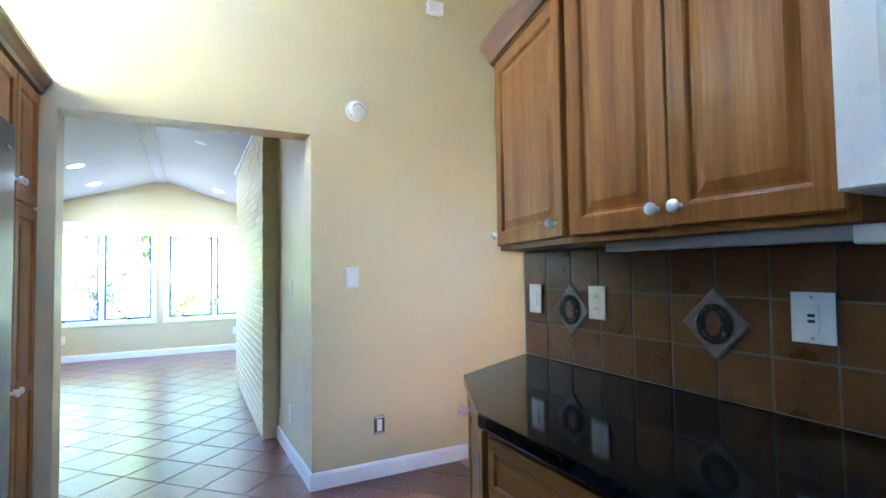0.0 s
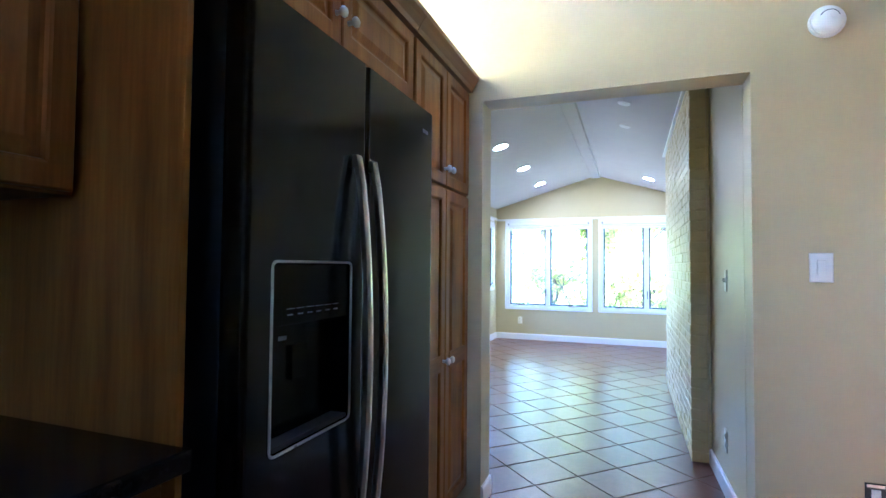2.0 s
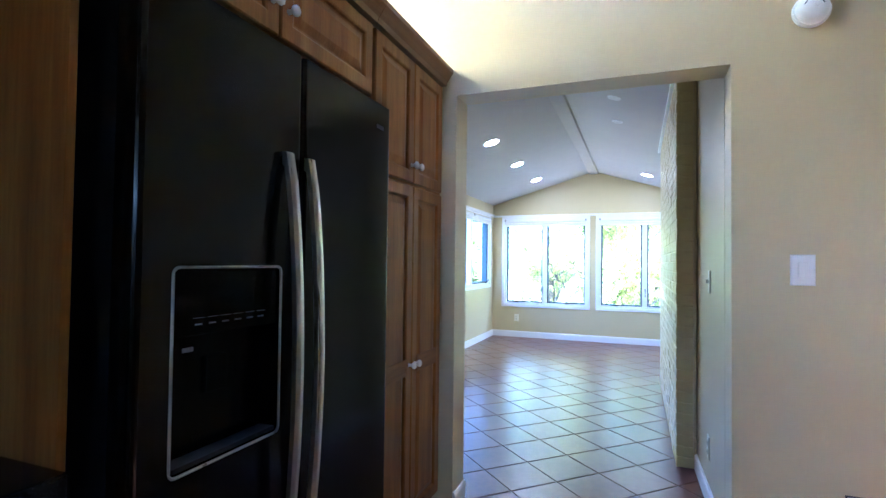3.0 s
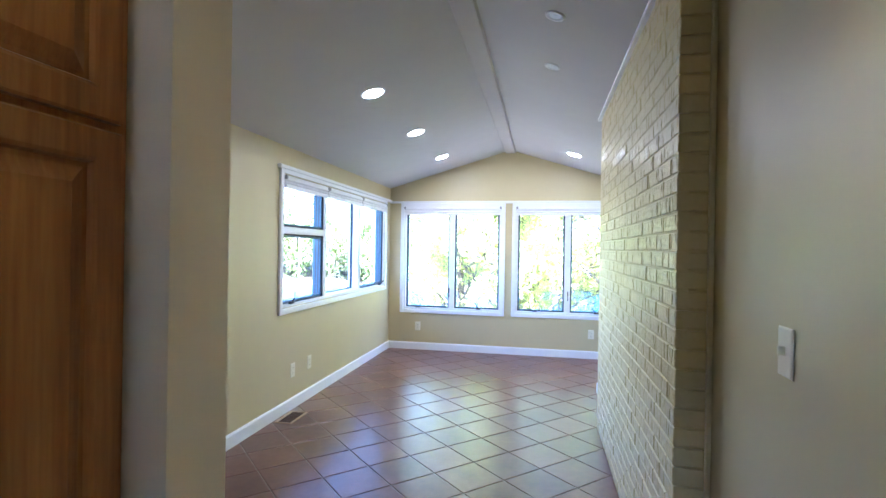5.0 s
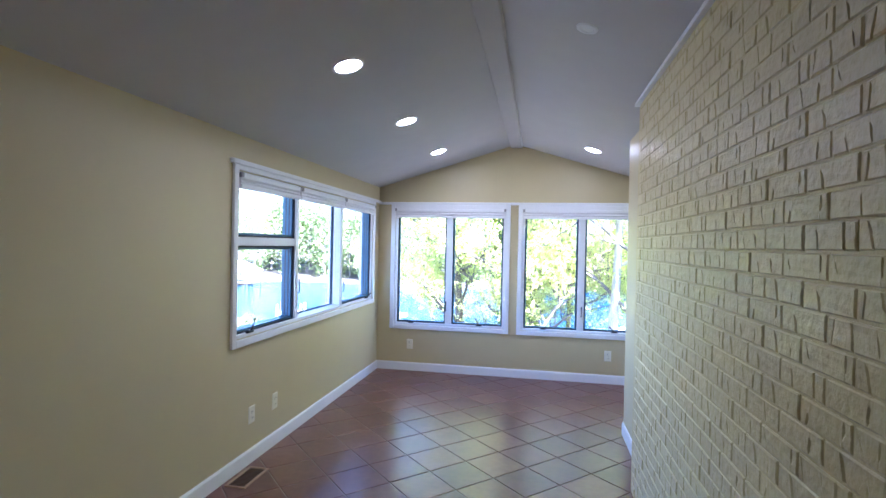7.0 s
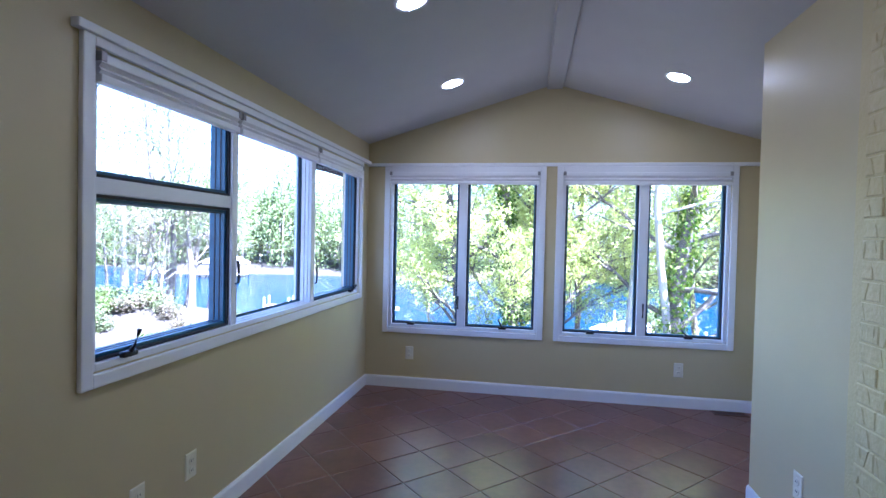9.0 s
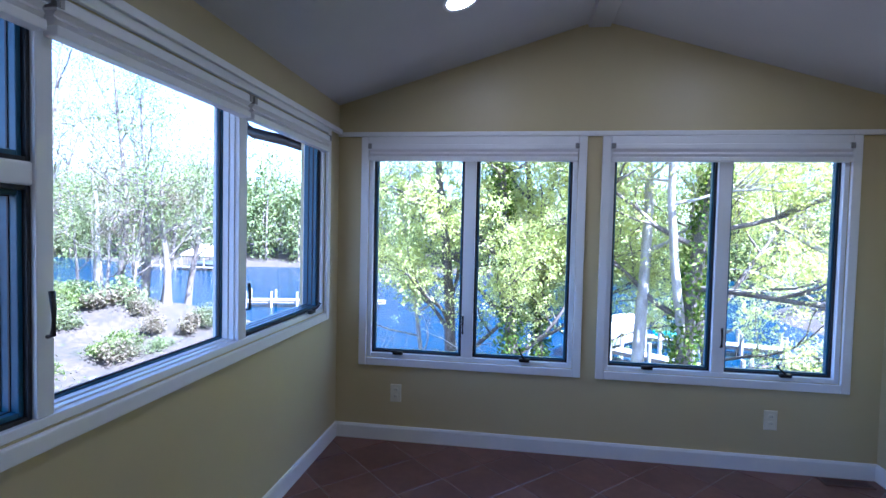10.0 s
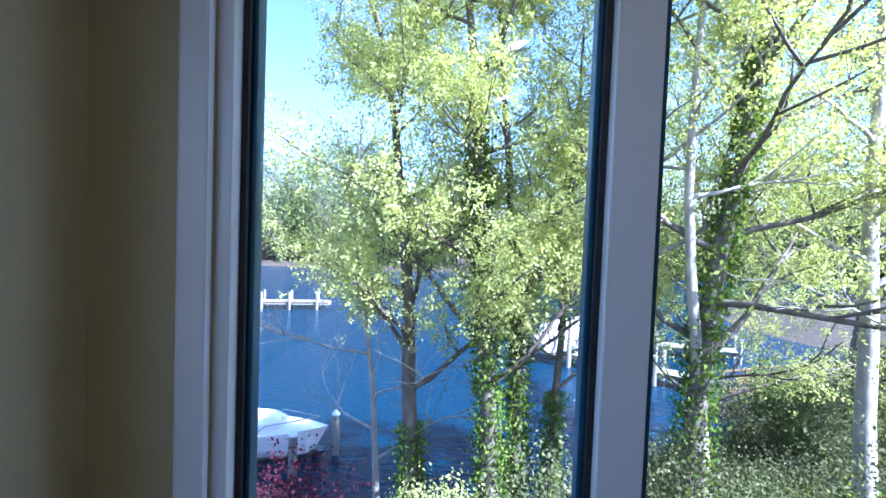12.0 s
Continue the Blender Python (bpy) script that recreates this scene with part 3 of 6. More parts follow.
def wall_plate(kind, m, mat, label, wd=0.075, ht=0.12):
    """A switch or socket plate; local XZ, front towards -Y, centred."""
    t = thing("light_switch" if kind == "switch" else "wall_outlet", label, "light switch" if kind == "switch" else "outlet", m)
    bm = stepped_panel(bmesh.new(), wd, ht, [(0, 0), (0, 0.003), (0.004, 0.006)])
    part("plate", bm, mat, t, m=pose(-wd / 2, 0, -ht / 2))
    if kind == "switch":
        part("rocker", bm_box(-0.016, 0.016, -0.011, -0.005, -0.032, 0.032, 0.002), mat, t)
    elif kind == "toggle":
        part("toggle", bm_box(-0.005, 0.005, -0.02, -0.005, -0.008, 0.014, 0.002), mat, t)
    elif kind == "jack":
        ins = part("insert", bm_box(-0.017, 0.017, -0.009, -0.005, -0.034, 0.034, 0.002), mat, t)
        for z in (-0.008, 0.006):
            part("socket", bm_box(-0.008, 0.008, -0.0098, -0.0085, z - 0.004, z + 0.004), GASKET, ins, "dark socket")
        for z in (-0.05, 0.05):
            part("screw", lathe(bmesh.new(), [(0.0035, 0.0), (0.003, 0.0012)], pose(0, -0.006, z, 90), 10), STEEL, t)
    else:
        for z in (-0.022, 0.022):
            f = bmesh.new()
            lathe(f, [(0.017, 0.0), (0.017, 0.003), (0.015, 0.004)], pose(0, -0.005, z, 90), 16)
            part("socket", f, mat, t)
            for x in (-0.006, 0.006):
                part("slot", bm_box(x - 0.0012, x + 0.0012, -0.0096, -0.0085, z - 0.004, z + 0.006), GASKET, t)
    return t


wall_plate("outlet", pose(LEFT, 7.167, 0.335, 0, 0, 90), IVORY, "ivory double outlet low on the cream wall")
wall_plate("outlet", pose(LEFT, 7.483, 0.337, 0, 0, 90), IVORY, "ivory outlet low on the cream wall")
wall_plate("outlet", pose(0.727, FAR, 0.325), IVORY, "ivory double outlet under the gable window")
wall_plate("outlet", pose(3.072, FAR, 0.319), IVORY, "ivory double outlet under the gable window")
wall_plate("toggle", pose(3.009, 4.48, 1.18, 0, 0, -91.4), IVORY, "ivory toggle switch on the passage wall")
wall_plate("outlet", pose(3.0085, 4.52, 0.30, 0, 0, -91.4), IVORY, "ivory outlet on the passage wall")
wall_plate("outlet", pose(STUB_X + 0.012, 7.88, 0.33, 0, 0, -90), IVORY, "ivory outlet on the wall past the brick")
wall_plate("switch", pose(3.272, OPEN_Y0, 1.254), PLATE, "white rocker switch beside the opening", 0.086, 0.125)
ko = wall_plate("outlet", pose(3.442, OPEN_Y0, 0.322), GASKET, "bare dark outlet without its cover plate", 0.07, 0.115)
part("ear", bm_box(-0.03, 0.03, -0.009, -0.006, 0.043, 0.055), STEEL, ko, "zinc mounting strap")
part("ear", bm_box(-0.03, 0.03, -0.009, -0.006, -0.055, -0.043), STEEL, ko, "zinc mounting strap")
part("face", bm_box(-0.016, 0.016, -0.012, -0.006, -0.036, 0.036, 0.002), PLATE, ko, "white outlet face")

sd = thing("smoke_detector", "round white smoke detector high on the wall", "smoke detector", pose(3.305, OPEN_Y0, 2.305, 90))
part("base", lathe(bmesh.new(), [(0.068, 0.0), (0.068, 0.012), (0.064, 0.016)], sides=32), PLATE, sd, smooth=False)
part("cover", lathe(bmesh.new(), [(0.060, 0.014), (0.060, 0.026), (0.05, 0.042), (0.03, 0.047), (0.001, 0.047)], sides=32), PLATE, sd, smooth=True)
part("button", lathe(bmesh.new(), [(0.012, 0.045), (0.012, 0.051), (0.01, 0.052)], pose(0.012, 0.01, 0), 16), PLATE, sd)
for k in range(5):
    a = 0.5 + k * 0.5
    part("slot", bm_box(-0.008, 0.008, -0.002, 0.002, 0.043, 0.0462), SILVER, sd, m=pose(0.035 * math.cos(a), 0.035 * math.sin(a), 0, 0, 0, math.degrees(a) + 90))
sp = thing("wall_speaker", "small white sensor high on the kitchen wall", "sensor", pose(3.86, OPEN_Y0, 3.08))
part("body", bm_box(-0.06, 0.06, -0.05, 0.0, -0.035, 0.05, 0.012), PLATE, sp, smooth=False)


def floor_register(x0, x1, y0, y1, edge, label):
    r = thing("floor_register", label, "floor vent", pose(x0, y0, 0.001))
    wx, wy = x1 - x0, y1 - y0
    fr = bmesh.new()
    e = 0.018
    for a in ((0, wx, 0, e), (0, wx, wy - e, wy), (0, e, e, wy - e), (wx - e, wx, e, wy - e)):
        box(fr, *a, 0, 0.007, 0.002)
    part("frame", fr, edge, r)
    part("backing", bm_box(e, wx - e, e, wy - e, 0, 0.001), GASKET, r)
    n = int(max(wx, wy) / 0.016)
    for k in range(1, n - 1):
        f = k / n
        if wy > wx:
            b = bm_box(e, wx - e, f * wy - 0.003, f * wy + 0.003, 0.001, 0.005)
        else:
            b = bm_box(f * wx - 0.003, f * wx + 0.003, e, wy - e, 0.001, 0.005)
        part("slat", b, VENT, r)


floor_register(0.345, 0.49, 6.80, 7.09, VENT_EDGE, "brown slotted floor register in a tan frame by the skirting")
floor_register(3.325, 3.59, 9.83, 9.93, VENT, "dark slotted floor register under the gable window")

# door in the corner
dr = thing("door_1", "closed white panelled door with dark hinges in the corner", "door", pose(RIGHT, DOOR_Y1, 0.0, 0, 0, -90), kind="structure")
DW = DOOR_Y1 - DOOR_Y0
leaf = bmesh.new()
stepped_panel(leaf, DW - 0.006, 2.012, [(0, 0), (0, 0.036), (0.0, 0.04), (0.11, 0.04), (0.12, 0.032), (0.15, 0.036)])
part("door_leaf", leaf, WHITE, dr, "white panelled leaf", m=pose(0.003, 0.05, 0.006))
cas = bmesh.new()
box(cas, -0.075, 0.0, -0.02, -0.001, 0, 2.09, 0.005)
box(cas, DW, DW + 0.075, -0.02, -0.001, 0, 2.09, 0.005)
box(cas, 0.0, DW, -0.019, -0.001, 2.02, 2.09, 0.005)
part("casing", cas, WHITE, dr, "white painted casing")
for z in (0.25, 1.0, 1.75):
    h = bmesh.new()
    lathe(h, [(0.007, -0.045), (0.007, 0.045), (0.004, 0.052)], pose(0.006, -0.007, z), 10)
    box(h, 0.006, 0.03, -0.003, 0.001, z - 0.045, z + 0.045)
    part("hinge", h, BRONZE, dr, "dark bronze hinge")
part("door_knob", lathe(bmesh.new(), [(0.025, 0), (0.025, 0.006), (0.01, 0.01), (0.01, 0.03), (0.026, 0.045), (0.026, 0.058), (0.012, 0.066)], pose(DW - 0.07, 0.008, 1.0, 90), 16), BRONZE, dr, smooth=True)

# trim on top of the brick
tr = bmesh.new()
zt = ceiling_z(BRICK_X)
box(tr, BRICK_X - 0.026, BRICK_X + 0.02, BRICK_Y0 - 0.02, BRICK_Y1 + 0.01, zt - 0.022, zt + 0.002, 0.005)
solid("trim", tr, WHITE, "white painted moulding along the top of the brick", "moulding", kind="structure")
solid("trim", bm_box(STUB_X - 0.008, STUB_X + 0.011, BRICK_Y0 - 0.022, BRICK_Y0 - 0.002, 0.1, zt - 0.05, 0.006), WALL, "cream painted bead where the wall meets the brick", "moulding", kind="structure")


# ---- kitchen ----
def knob(parent, m):
    bm = lathe(bmesh.new(), [(0.008, 0.0), (0.007, 0.008), (0.0065, 0.014), (0.012, 0.018), (0.0165, 0.024), (0.0155, 0.031), (0.009, 0.036), (0.001, 0.0365)], m @ pose(0, 0, 0, 90), 16)
    return part("knob", bm, PORCELAIN, parent, "white porcelain knob", smooth=True)


def panel_door(parent, wd, ht, m, knob_at=None, name="door", thick=0.02, stile=0.055):
    """A raised-panel door; local XZ, front towards -Y."""
    b = bmesh.new()
    stepped_panel(b, wd, ht, [(0, 0), (0, thick - 0.004), (0.004, thick), (stile - 0.006, thick), (stile, thick - 0.003), (stile + 0.004, thick - 0.011), (stile + 0.012, thick - 0.011), (stile + 0.038, thick - 0.002)])
    d = part(name, b, CHERRY, parent, "cherry wood raised-panel door", m=m)
    if knob_at:
        knob(d, pose(knob_at[0], -thick, knob_at[1]))
    return d


def crown(outline, z, name_parent, closed=False):
    """Crown moulding along a run of (x, y, nx, ny): place and the way it leans out."""
    bm = bmesh.new()
    prof = [(-0.02, 0.0), (0.012, 0.0), (0.018, 0.02), (0.035, 0.045), (0.048, 0.062), (0.05, 0.08), (-0.02, 0.08)]
    rows = [[bm.verts.new((x + nx * d, y + ny * d, z + h)) for d, h in prof] for x, y, nx, ny in outline]
    for a, b in zip(rows, rows[1:]):
        for i in range(len(prof)):
            j = (i + 1) % len(prof)
            bm.faces.new((a[i], b[i], b[j], a[j]))
    bm.faces.new(rows[0])
    bm.faces.new(rows[-1][::-1])
    return part("crown", bm, CROWN, name_parent, "dark cherry crown moulding")


FX = 1.695                                     # front of the tall cabinets' boxes
CAB_TOP = 2.178
# tall pantry
pn = thing("pantry_cabinet", "tall cherry pantry cabinet with four raised-panel doors", "cabinet")
P0, P1 = 3.155, 3.893
part("body", bm_box(K_LEFT + 0.003, FX, P0, P1, 0.1, CAB_TOP, 0.002), CHERRY, pn)
part("plinth", bm_box(K_LEFT + 0.003, FX - 0.06, P0 + 0.001, P1 - 0.001, 0.0, 0.1), CROWN, pn)
mid = 3.525
for z0, z1, kz in ((0.115, 1.605, 0.70), (1.62, 2.165, 0.075)):
    panel_door(pn, mid - P0 - 0.012, z1 - z0, pose(FX + 0.001, P0 + 0.008, z0, 0, 0, 90), (mid - P0 - 0.012 - 0.025, kz))
    panel_door(pn, P1 - mid - 0.03, z1 - z0, pose(FX + 0.001, mid + 0.002, z0, 0, 0, 90), (0.025, kz))
part("door_rail", bm_box(FX + 0.018, FX + 0.0225, P0 + 0.06, mid - 0.06, 0.77, 0.845, 0.002), CHERRY_H, pn, "cross rail of the door")
part("door_rail", bm_box(FX + 0.018, FX + 0.0225, mid + 0.055, P1 - 0.08, 0.77, 0.845, 0.002), CHERRY_H, pn, "cross rail of the door")
crown([(FX + 0.018, P0, 1, 0), (FX + 0.018, P1, 1, 0)], CAB_TOP, pn)

# cabinet over the refrigerator
O0, O1 = 2.075, 3.153
oc = thing("wall_cabinet", "cherry cabinet with two doors above the refrigerator", "cabinet")
part("body", bm_box(K_LEFT + 0.003, FX, O0, O1, 1.875, CAB_TOP, 0.002), CHERRY, oc)
om = 2.615
panel_door(oc, om - O0 - 0.02, 0.27, pose(FX + 0.001, O0 + 0.016, 1.895, 0, 0, 90), (om - O0 - 0.05, 0.085))
panel_door(oc, O1 - om - 0.02, 0.27, pose(FX + 0.001, om + 0.004, 1.895, 0, 0, 90), (0.03, 0.085))
crown([(FX + 0.018, O0 - 0.02, 1, 0), (FX + 0.018, O1, 1, 0)], CAB_TOP, oc)

# end panel beside the refrigerator
solid("end_panel", bm_box(K_LEFT + 0.003, 1.725, 2.057, 2.073, 0.0, CAB_TOP, 0.002), CHERRY, "tall cherry wood end panel beside the refrigerator", "panel")

# refrigerator
rf = thing("refrigerator", "black stainless side-by-side refrigerator with an ice dispenser", "refrigerator", pose(0, 0, 0))
R0, R1, RG, RT = 2.118, 3.088, 2.588, 1.812
part("body", bm_box(K_LEFT + 0.03, 1.755, R0 + 0.008, R1 - 0.008, 0.03, RT - 0.008, 0.006), MATT_BLACK, rf, "matt black side and top")
part("base_grille", bm_box(1.70, 1.745, R0 + 0.03, R1 - 0.03, 0.002, 0.09, 0.004), BLACK, rf)


def fridge_door(y0, y1, hole=None):
    """A door with softly rounded long edges; hole: the recess for the dispenser (y0, y1, z0, z1)."""
    bm = bmesh.new()
    z0, z1, xb, xf, r = 0.1, RT, 1.762, 1.82, 0.014
    prof = [(xb, y0)] + [(xf - r + r * math.sin(a), y0 + r - r * math.cos(a)) for a in (0, 0.4, 0.8, 1.2, 1.57)]
    if hole:
        prof += [(xf, hole[0]), (xf, hole[1])]
    prof += [(xf - r + r * math.sin(a), y1 - r + r * math.cos(a)) for a in (1.57, 1.2, 0.8, 0.4, 0)] + [(xb, y1)]
    zs = [z0, z1] if not hole else [z0, hole[2], hole[3], z1]
    rows = [[bm.verts.new((x, y, z)) for x, y in prof] for z in zs]
    n = len(prof)
    for k, (a, b) in enumerate(zip(rows, rows[1:])):
        for i in range(n):
            j = (i + 1) % n
            if hole and k == 1 and i == 6:
                continue
            bm.faces.new((a[i], a[j], b[j], b[i]))
    bm.faces.new(rows[0][::-1])
    bm.faces.new(rows[-1])
    return bm


HOLE = (2.199, 2.506, 0.850, 1.252)
ld = part("freezer_door", fridge_door(R0, RG - 0.004, HOLE), BLACK_STEEL, rf, "black stainless door with a dispenser")
rd = part("fridge_door", fridge_door(RG + 0.004, R1), BLACK_STEEL, rf, "black stainless door")
cav = bmesh.new()
hy0, hy1, hz0, hz1 = HOLE
vs = {}
for k, (x, i) in enumerate(((1.82, 0.0), (1.818, 0.004), (1.772, 0.012))):
    vs[k] = [cav.verts.new((x, y, z)) for y, z in ((hy0 + i, hz0 + i), (hy1 - i, hz0 + i), (hy1 - i, hz1 - i), (hy0 + i, hz1 - i))]
for k in (0, 1):
    for i in range(4):
        cav.faces.new((vs[k][i], vs[k][(i + 1) % 4], vs[k + 1][(i + 1) % 4], vs[k + 1][i]))
cav.faces.new(vs[2])
part("dispenser_recess", cav, BLACK, ld, "gloss black dispenser recess")
part("control_panel", bm_box(1.772, 1.8165, hy0 + 0.006, hy1 - 0.006, 1.115, hz1 - 0.005, 0.002), BLACK, ld, "gloss black control panel")
part("dispenser_paddle", bm_box(1.774, 1.781, 2.32, 2.38, 0.98, 1.06, 0.003), BLACK, ld)
part("drip_tray", bm_box(1.774, 1.8185, hy0 + 0.008, hy1 - 0.008, hz0 + 0.004, hz0 + 0.014, 0.002), MATT_BLACK, ld)
rim = bmesh.new()
loop = []
for cy, cz, a0 in ((hy1 - 0.012, hz1 - 0.012, 0), (hy0 + 0.012, hz1 - 0.012, 90), (hy0 + 0.012, hz0 + 0.012, 180), (hy1 - 0.012, hz0 + 0.012, 270)):
    loop += [(1.8215, cy + 0.014 * math.cos(radians(a0 + d)), cz + 0.014 * math.sin(radians(a0 + d))) for d in (0, 30, 60, 90)]
tube(rim, loop + loop[:1], 0.0032, 6, False)
part("dispenser_rim", rim, STEEL, ld, "thin bright steel rim")
for k in range(6):
    y = 2.25 + k * 0.036
    part("button_mark", bm_box(1.8166, 1.8172, y, y + 0.029, 1.150, 1.1512), SILVER, ld)
    part("button_mark", bm_box(1.8166, 1.8172, y + 0.004, y + 0.023, 1.136, 1.139), SILVER, ld)
part("button_mark", bm_box(1.8166, 1.8172, 2.225, 2.252, 1.085, 1.094), SILVER, ld)
part("badge", bm_box(1.8205, 1.8218, 2.985, 3.035, 1.725, 1.738), SILVER, rd, "small silver maker's badge")
for y in (RG - 0.074, RG + 0.014):
    h = bmesh.new()
    rows = []
    for k in range(15):
        f = k / 14
        z = 0.46 + f * 1.08
        out = 0.012 + 0.042 * math.sin(math.pi * f) ** 0.7
        rows.append([h.verts.new((1.82 + out + dx, y + dy, z)) for dx, dy in ((-0.008, -0.013), (0.006, -0.015), (0.009, 0.0), (0.006, 0.015), (-0.008, 0.013))])
    for a, b in zip(rows, rows[1:]):
        for i in range(5):
            h.faces.new((a[i], a[(i + 1) % 5], b[(i + 1) % 5], b[i]))
    h.faces.new(rows[0])
    h.faces.new(rows[-1][::-1])
    for z in (0.475, 1.52):
        box(h, 1.8195, 1.834, y - 0.009, y + 0.009, z - 0.012, z + 0.012, 0.003)
    part("handle", h, STEEL, ld if y < RG else rd, "bowed brushed steel handle")

# worktop and cabinets on the sink side, mostly out of view
bc = thing("base_cabinet", "cherry base cabinet beside the refrigerator panel", "cabinet")
part("body", bm_box(K_LEFT + 0.003, 1.70, 1.45, 2.050, 0.1, 0.873, 0.002), CHERRY, bc)
part("plinth", bm_box(K_LEFT + 0.003, 1.64, 1.451, 2.049, 0.0, 0.1), CROWN, bc)
panel_door(bc, 0.57, 0.57, pose(1.701, 1.465, 0.115, 0, 0, 90), (0.53, 0.5))
part("drawer_front", stepped_panel(bmesh.new(), 0.57, 0.15, [(0, 0), (0, 0.016), (0.004, 0.02), (0.03, 0.02), (0.036, 0.014)]), CHERRY_H, bc, m=pose(1.701, 1.465, 0.71, 0, 0, 90))
bc2 = copy_thing(bc, pose(0, -0.602, 0))
bc3 = copy_thing(bc, pose(0, -1.204, 0))
bc4 = copy_thing(bc, pose(0, -1.806, 0))
for o in (bc, bc2, bc3, bc4):
    tagged(o, group="base cabinets under the window")
solid("worktop", bm_box(K_LEFT + 0.003, 1.775, -0.36, 2.050, 0.875, 0.915, 0.006), GRANITE, "polished black granite worktop under the kitchen window", "worktop")
uc = thing("wall_cabinet", "cherry wall cabinet beside the refrigerator panel", "cabinet")
part("body", bm_box(K_LEFT + 0.003, 1.43, 1.35, 2.050, 1.385, CAB_TOP, 0.002), CHERRY, uc)
panel_door(uc, 0.68, 0.77, pose(1.431, 1.36, 1.392, 0, 0, 90), (0.04, 0.06))
crown([(1.432, 1.35, 1, 0), (1.432, 2.050, 1, 0)], CAB_TOP, uc)

# ---- peninsula side: base cabinets, worktop, splashback, wall cabinets ----
CT = [(3.047, -0.9), (3.726, -0.9), (3.726, 2.71), (3.70, 2.71), (3.254, 2.463), (3.047, 2.016)]
solid("worktop", prism(bmesh.new(), CT, 0.877, 0.915, 0.006), GRANITE, "polished black granite worktop with a clipped corner", "worktop")
BASE = [(3.085, -0.9), (3.724, -0.9), (3.724, 2.68), (3.70, 2.68), (3.28, 2.44), (3.085, 2.02)]
pb = thing("base_cabinet", "cherry base cabinets with drawers and an angled end door", "cabinet")
part("body", prism(bmesh.new(), BASE, 0.1, 0.875, 0.002), CHERRY, pb)
part("plinth", prism(bmesh.new(), [(3.15, -0.89), (3.72, -0.89), (3.72, 2.64), (3.30, 2.38), (3.15, 2.02)], 0.0, 0.1), CROWN, pb)
for y1, wd in ((2.0, 0.62), (1.37, 0.62), (0.74, 0.62)):
    dw = part("drawer_front", stepped_panel(bmesh.new(), wd, 0.15, [(0, 0), (0, 0.016), (0.004, 0.02), (0.03, 0.02), (0.036, 0.014)]), CHERRY_H, pb, "cherry drawer front", m=pose(3.084, y1, 0.705, 0, 0, -90))
    part("drawer_pull", bm_box(wd / 2 - 0.04, wd / 2 + 0.04, -0.034, -0.022, 0.06, 0.075, 0.004), BRONZE, dw)
    panel_door(pb, wd / 2 - 0.003, 0.57, pose(3.084, y1, 0.115, 0, 0, -90), (wd / 2 - 0.03, 0.52))
    panel_door(pb, wd / 2 - 0.003, 0.57, pose(3.084, y1 - wd / 2, 0.115, 0, 0, -90), (0.03, 0.52))


def facing(a, b):
    """Pose at a with local X running from a to b; the front is then on the left of that way turned right."""
    return pose(a[0], a[1], 0, 0, 0, math.degrees(math.atan2(b[1] - a[1], b[0] - a[0])))


def edge_door(parent, a, b, z0, z1, knob_at, inset=0.012):
    d = Vector((b[0] - a[0], b[1] - a[1]))
    wd = d.length - 2 * inset
    return panel_door(parent, wd, z1 - z0, facing(a, b) @ pose(inset, -0.001, z0), knob_at)


edge_door(pb, BASE[4], BASE[5], 0.115, 0.86, (0.04, 0.69))
edge_door(pb, BASE[3], BASE[4], 0.115, 0.86, (0.40, 0.69))

UP = [(3.395, 1.295), (3.727, 1.295), (3.727, 2.715), (3.70, 2.715), (3.528, 2.615), (3.395, 2.03)]
ub = thing("wall_cabinet", "cherry wall cabinets with porcelain knobs and an angled end", "cabinet")
part("body", prism(bmesh.new(), UP, 1.372, CAB_TOP, 0.002), CHERRY, ub)
ym = 1.668
panel_door(ub, 2.015 - ym, 0.765, pose(3.394, 2.015, 1.392, 0, 0, -90), (2.015 - ym - 0.03, 0.045))
panel_door(ub, ym - 1.31, 0.765, pose(3.394, ym - 0.003, 1.392, 0, 0, -90), (0.03, 0.045))
edge_door(ub, UP[4], UP[5], 1.392, 2.157, (0.53, 0.045), 0.015)
edge_door(ub, UP[3], UP[4], 1.392, 2.157, (0.155, 0.045), 0.008)
nd = [Vector((-1, 0)), Vector((-0.975, 0.222)), Vector((-0.5, 0.866))]
part("frieze", prism(bmesh.new(), [(3.373, 1.295), (3.726, 1.295), (3.726, 2.73), (3.70, 2.738), (3.506, 2.626), (3.373, 2.03)], 2.158, 2.2), CHERRY_H, ub)
m1, m2 = (nd[0] + nd[1]).normalized(), (nd[1] + nd[2]).normalized()
crown([(3.375, 1.295, -1, 0), (3.375, 2.03, m1.x, m1.y), (3.508, 2.625, m2.x * 1.1, m2.y * 1.1), (3.70, 2.735, -0.5, 0.866)], CAB_TOP - 0.01, ub)
lg = thing("under_cabinet_light", "white slim lamp under the wall cabinet, switched off", "lamp", pose(3.44, 1.30, 1.372))
part("body", bm_box(0, 0.075, -0.02, 0.64, -0.03, -0.001, 0.006), SHADED_PLASTIC, lg, "lamp body coloured grey for the shade under the cabinet")
part("end_cap", bm_box(-0.002, 0.077, -0.024, 0.03, -0.038, -0.002, 0.006), WHITE, lg)

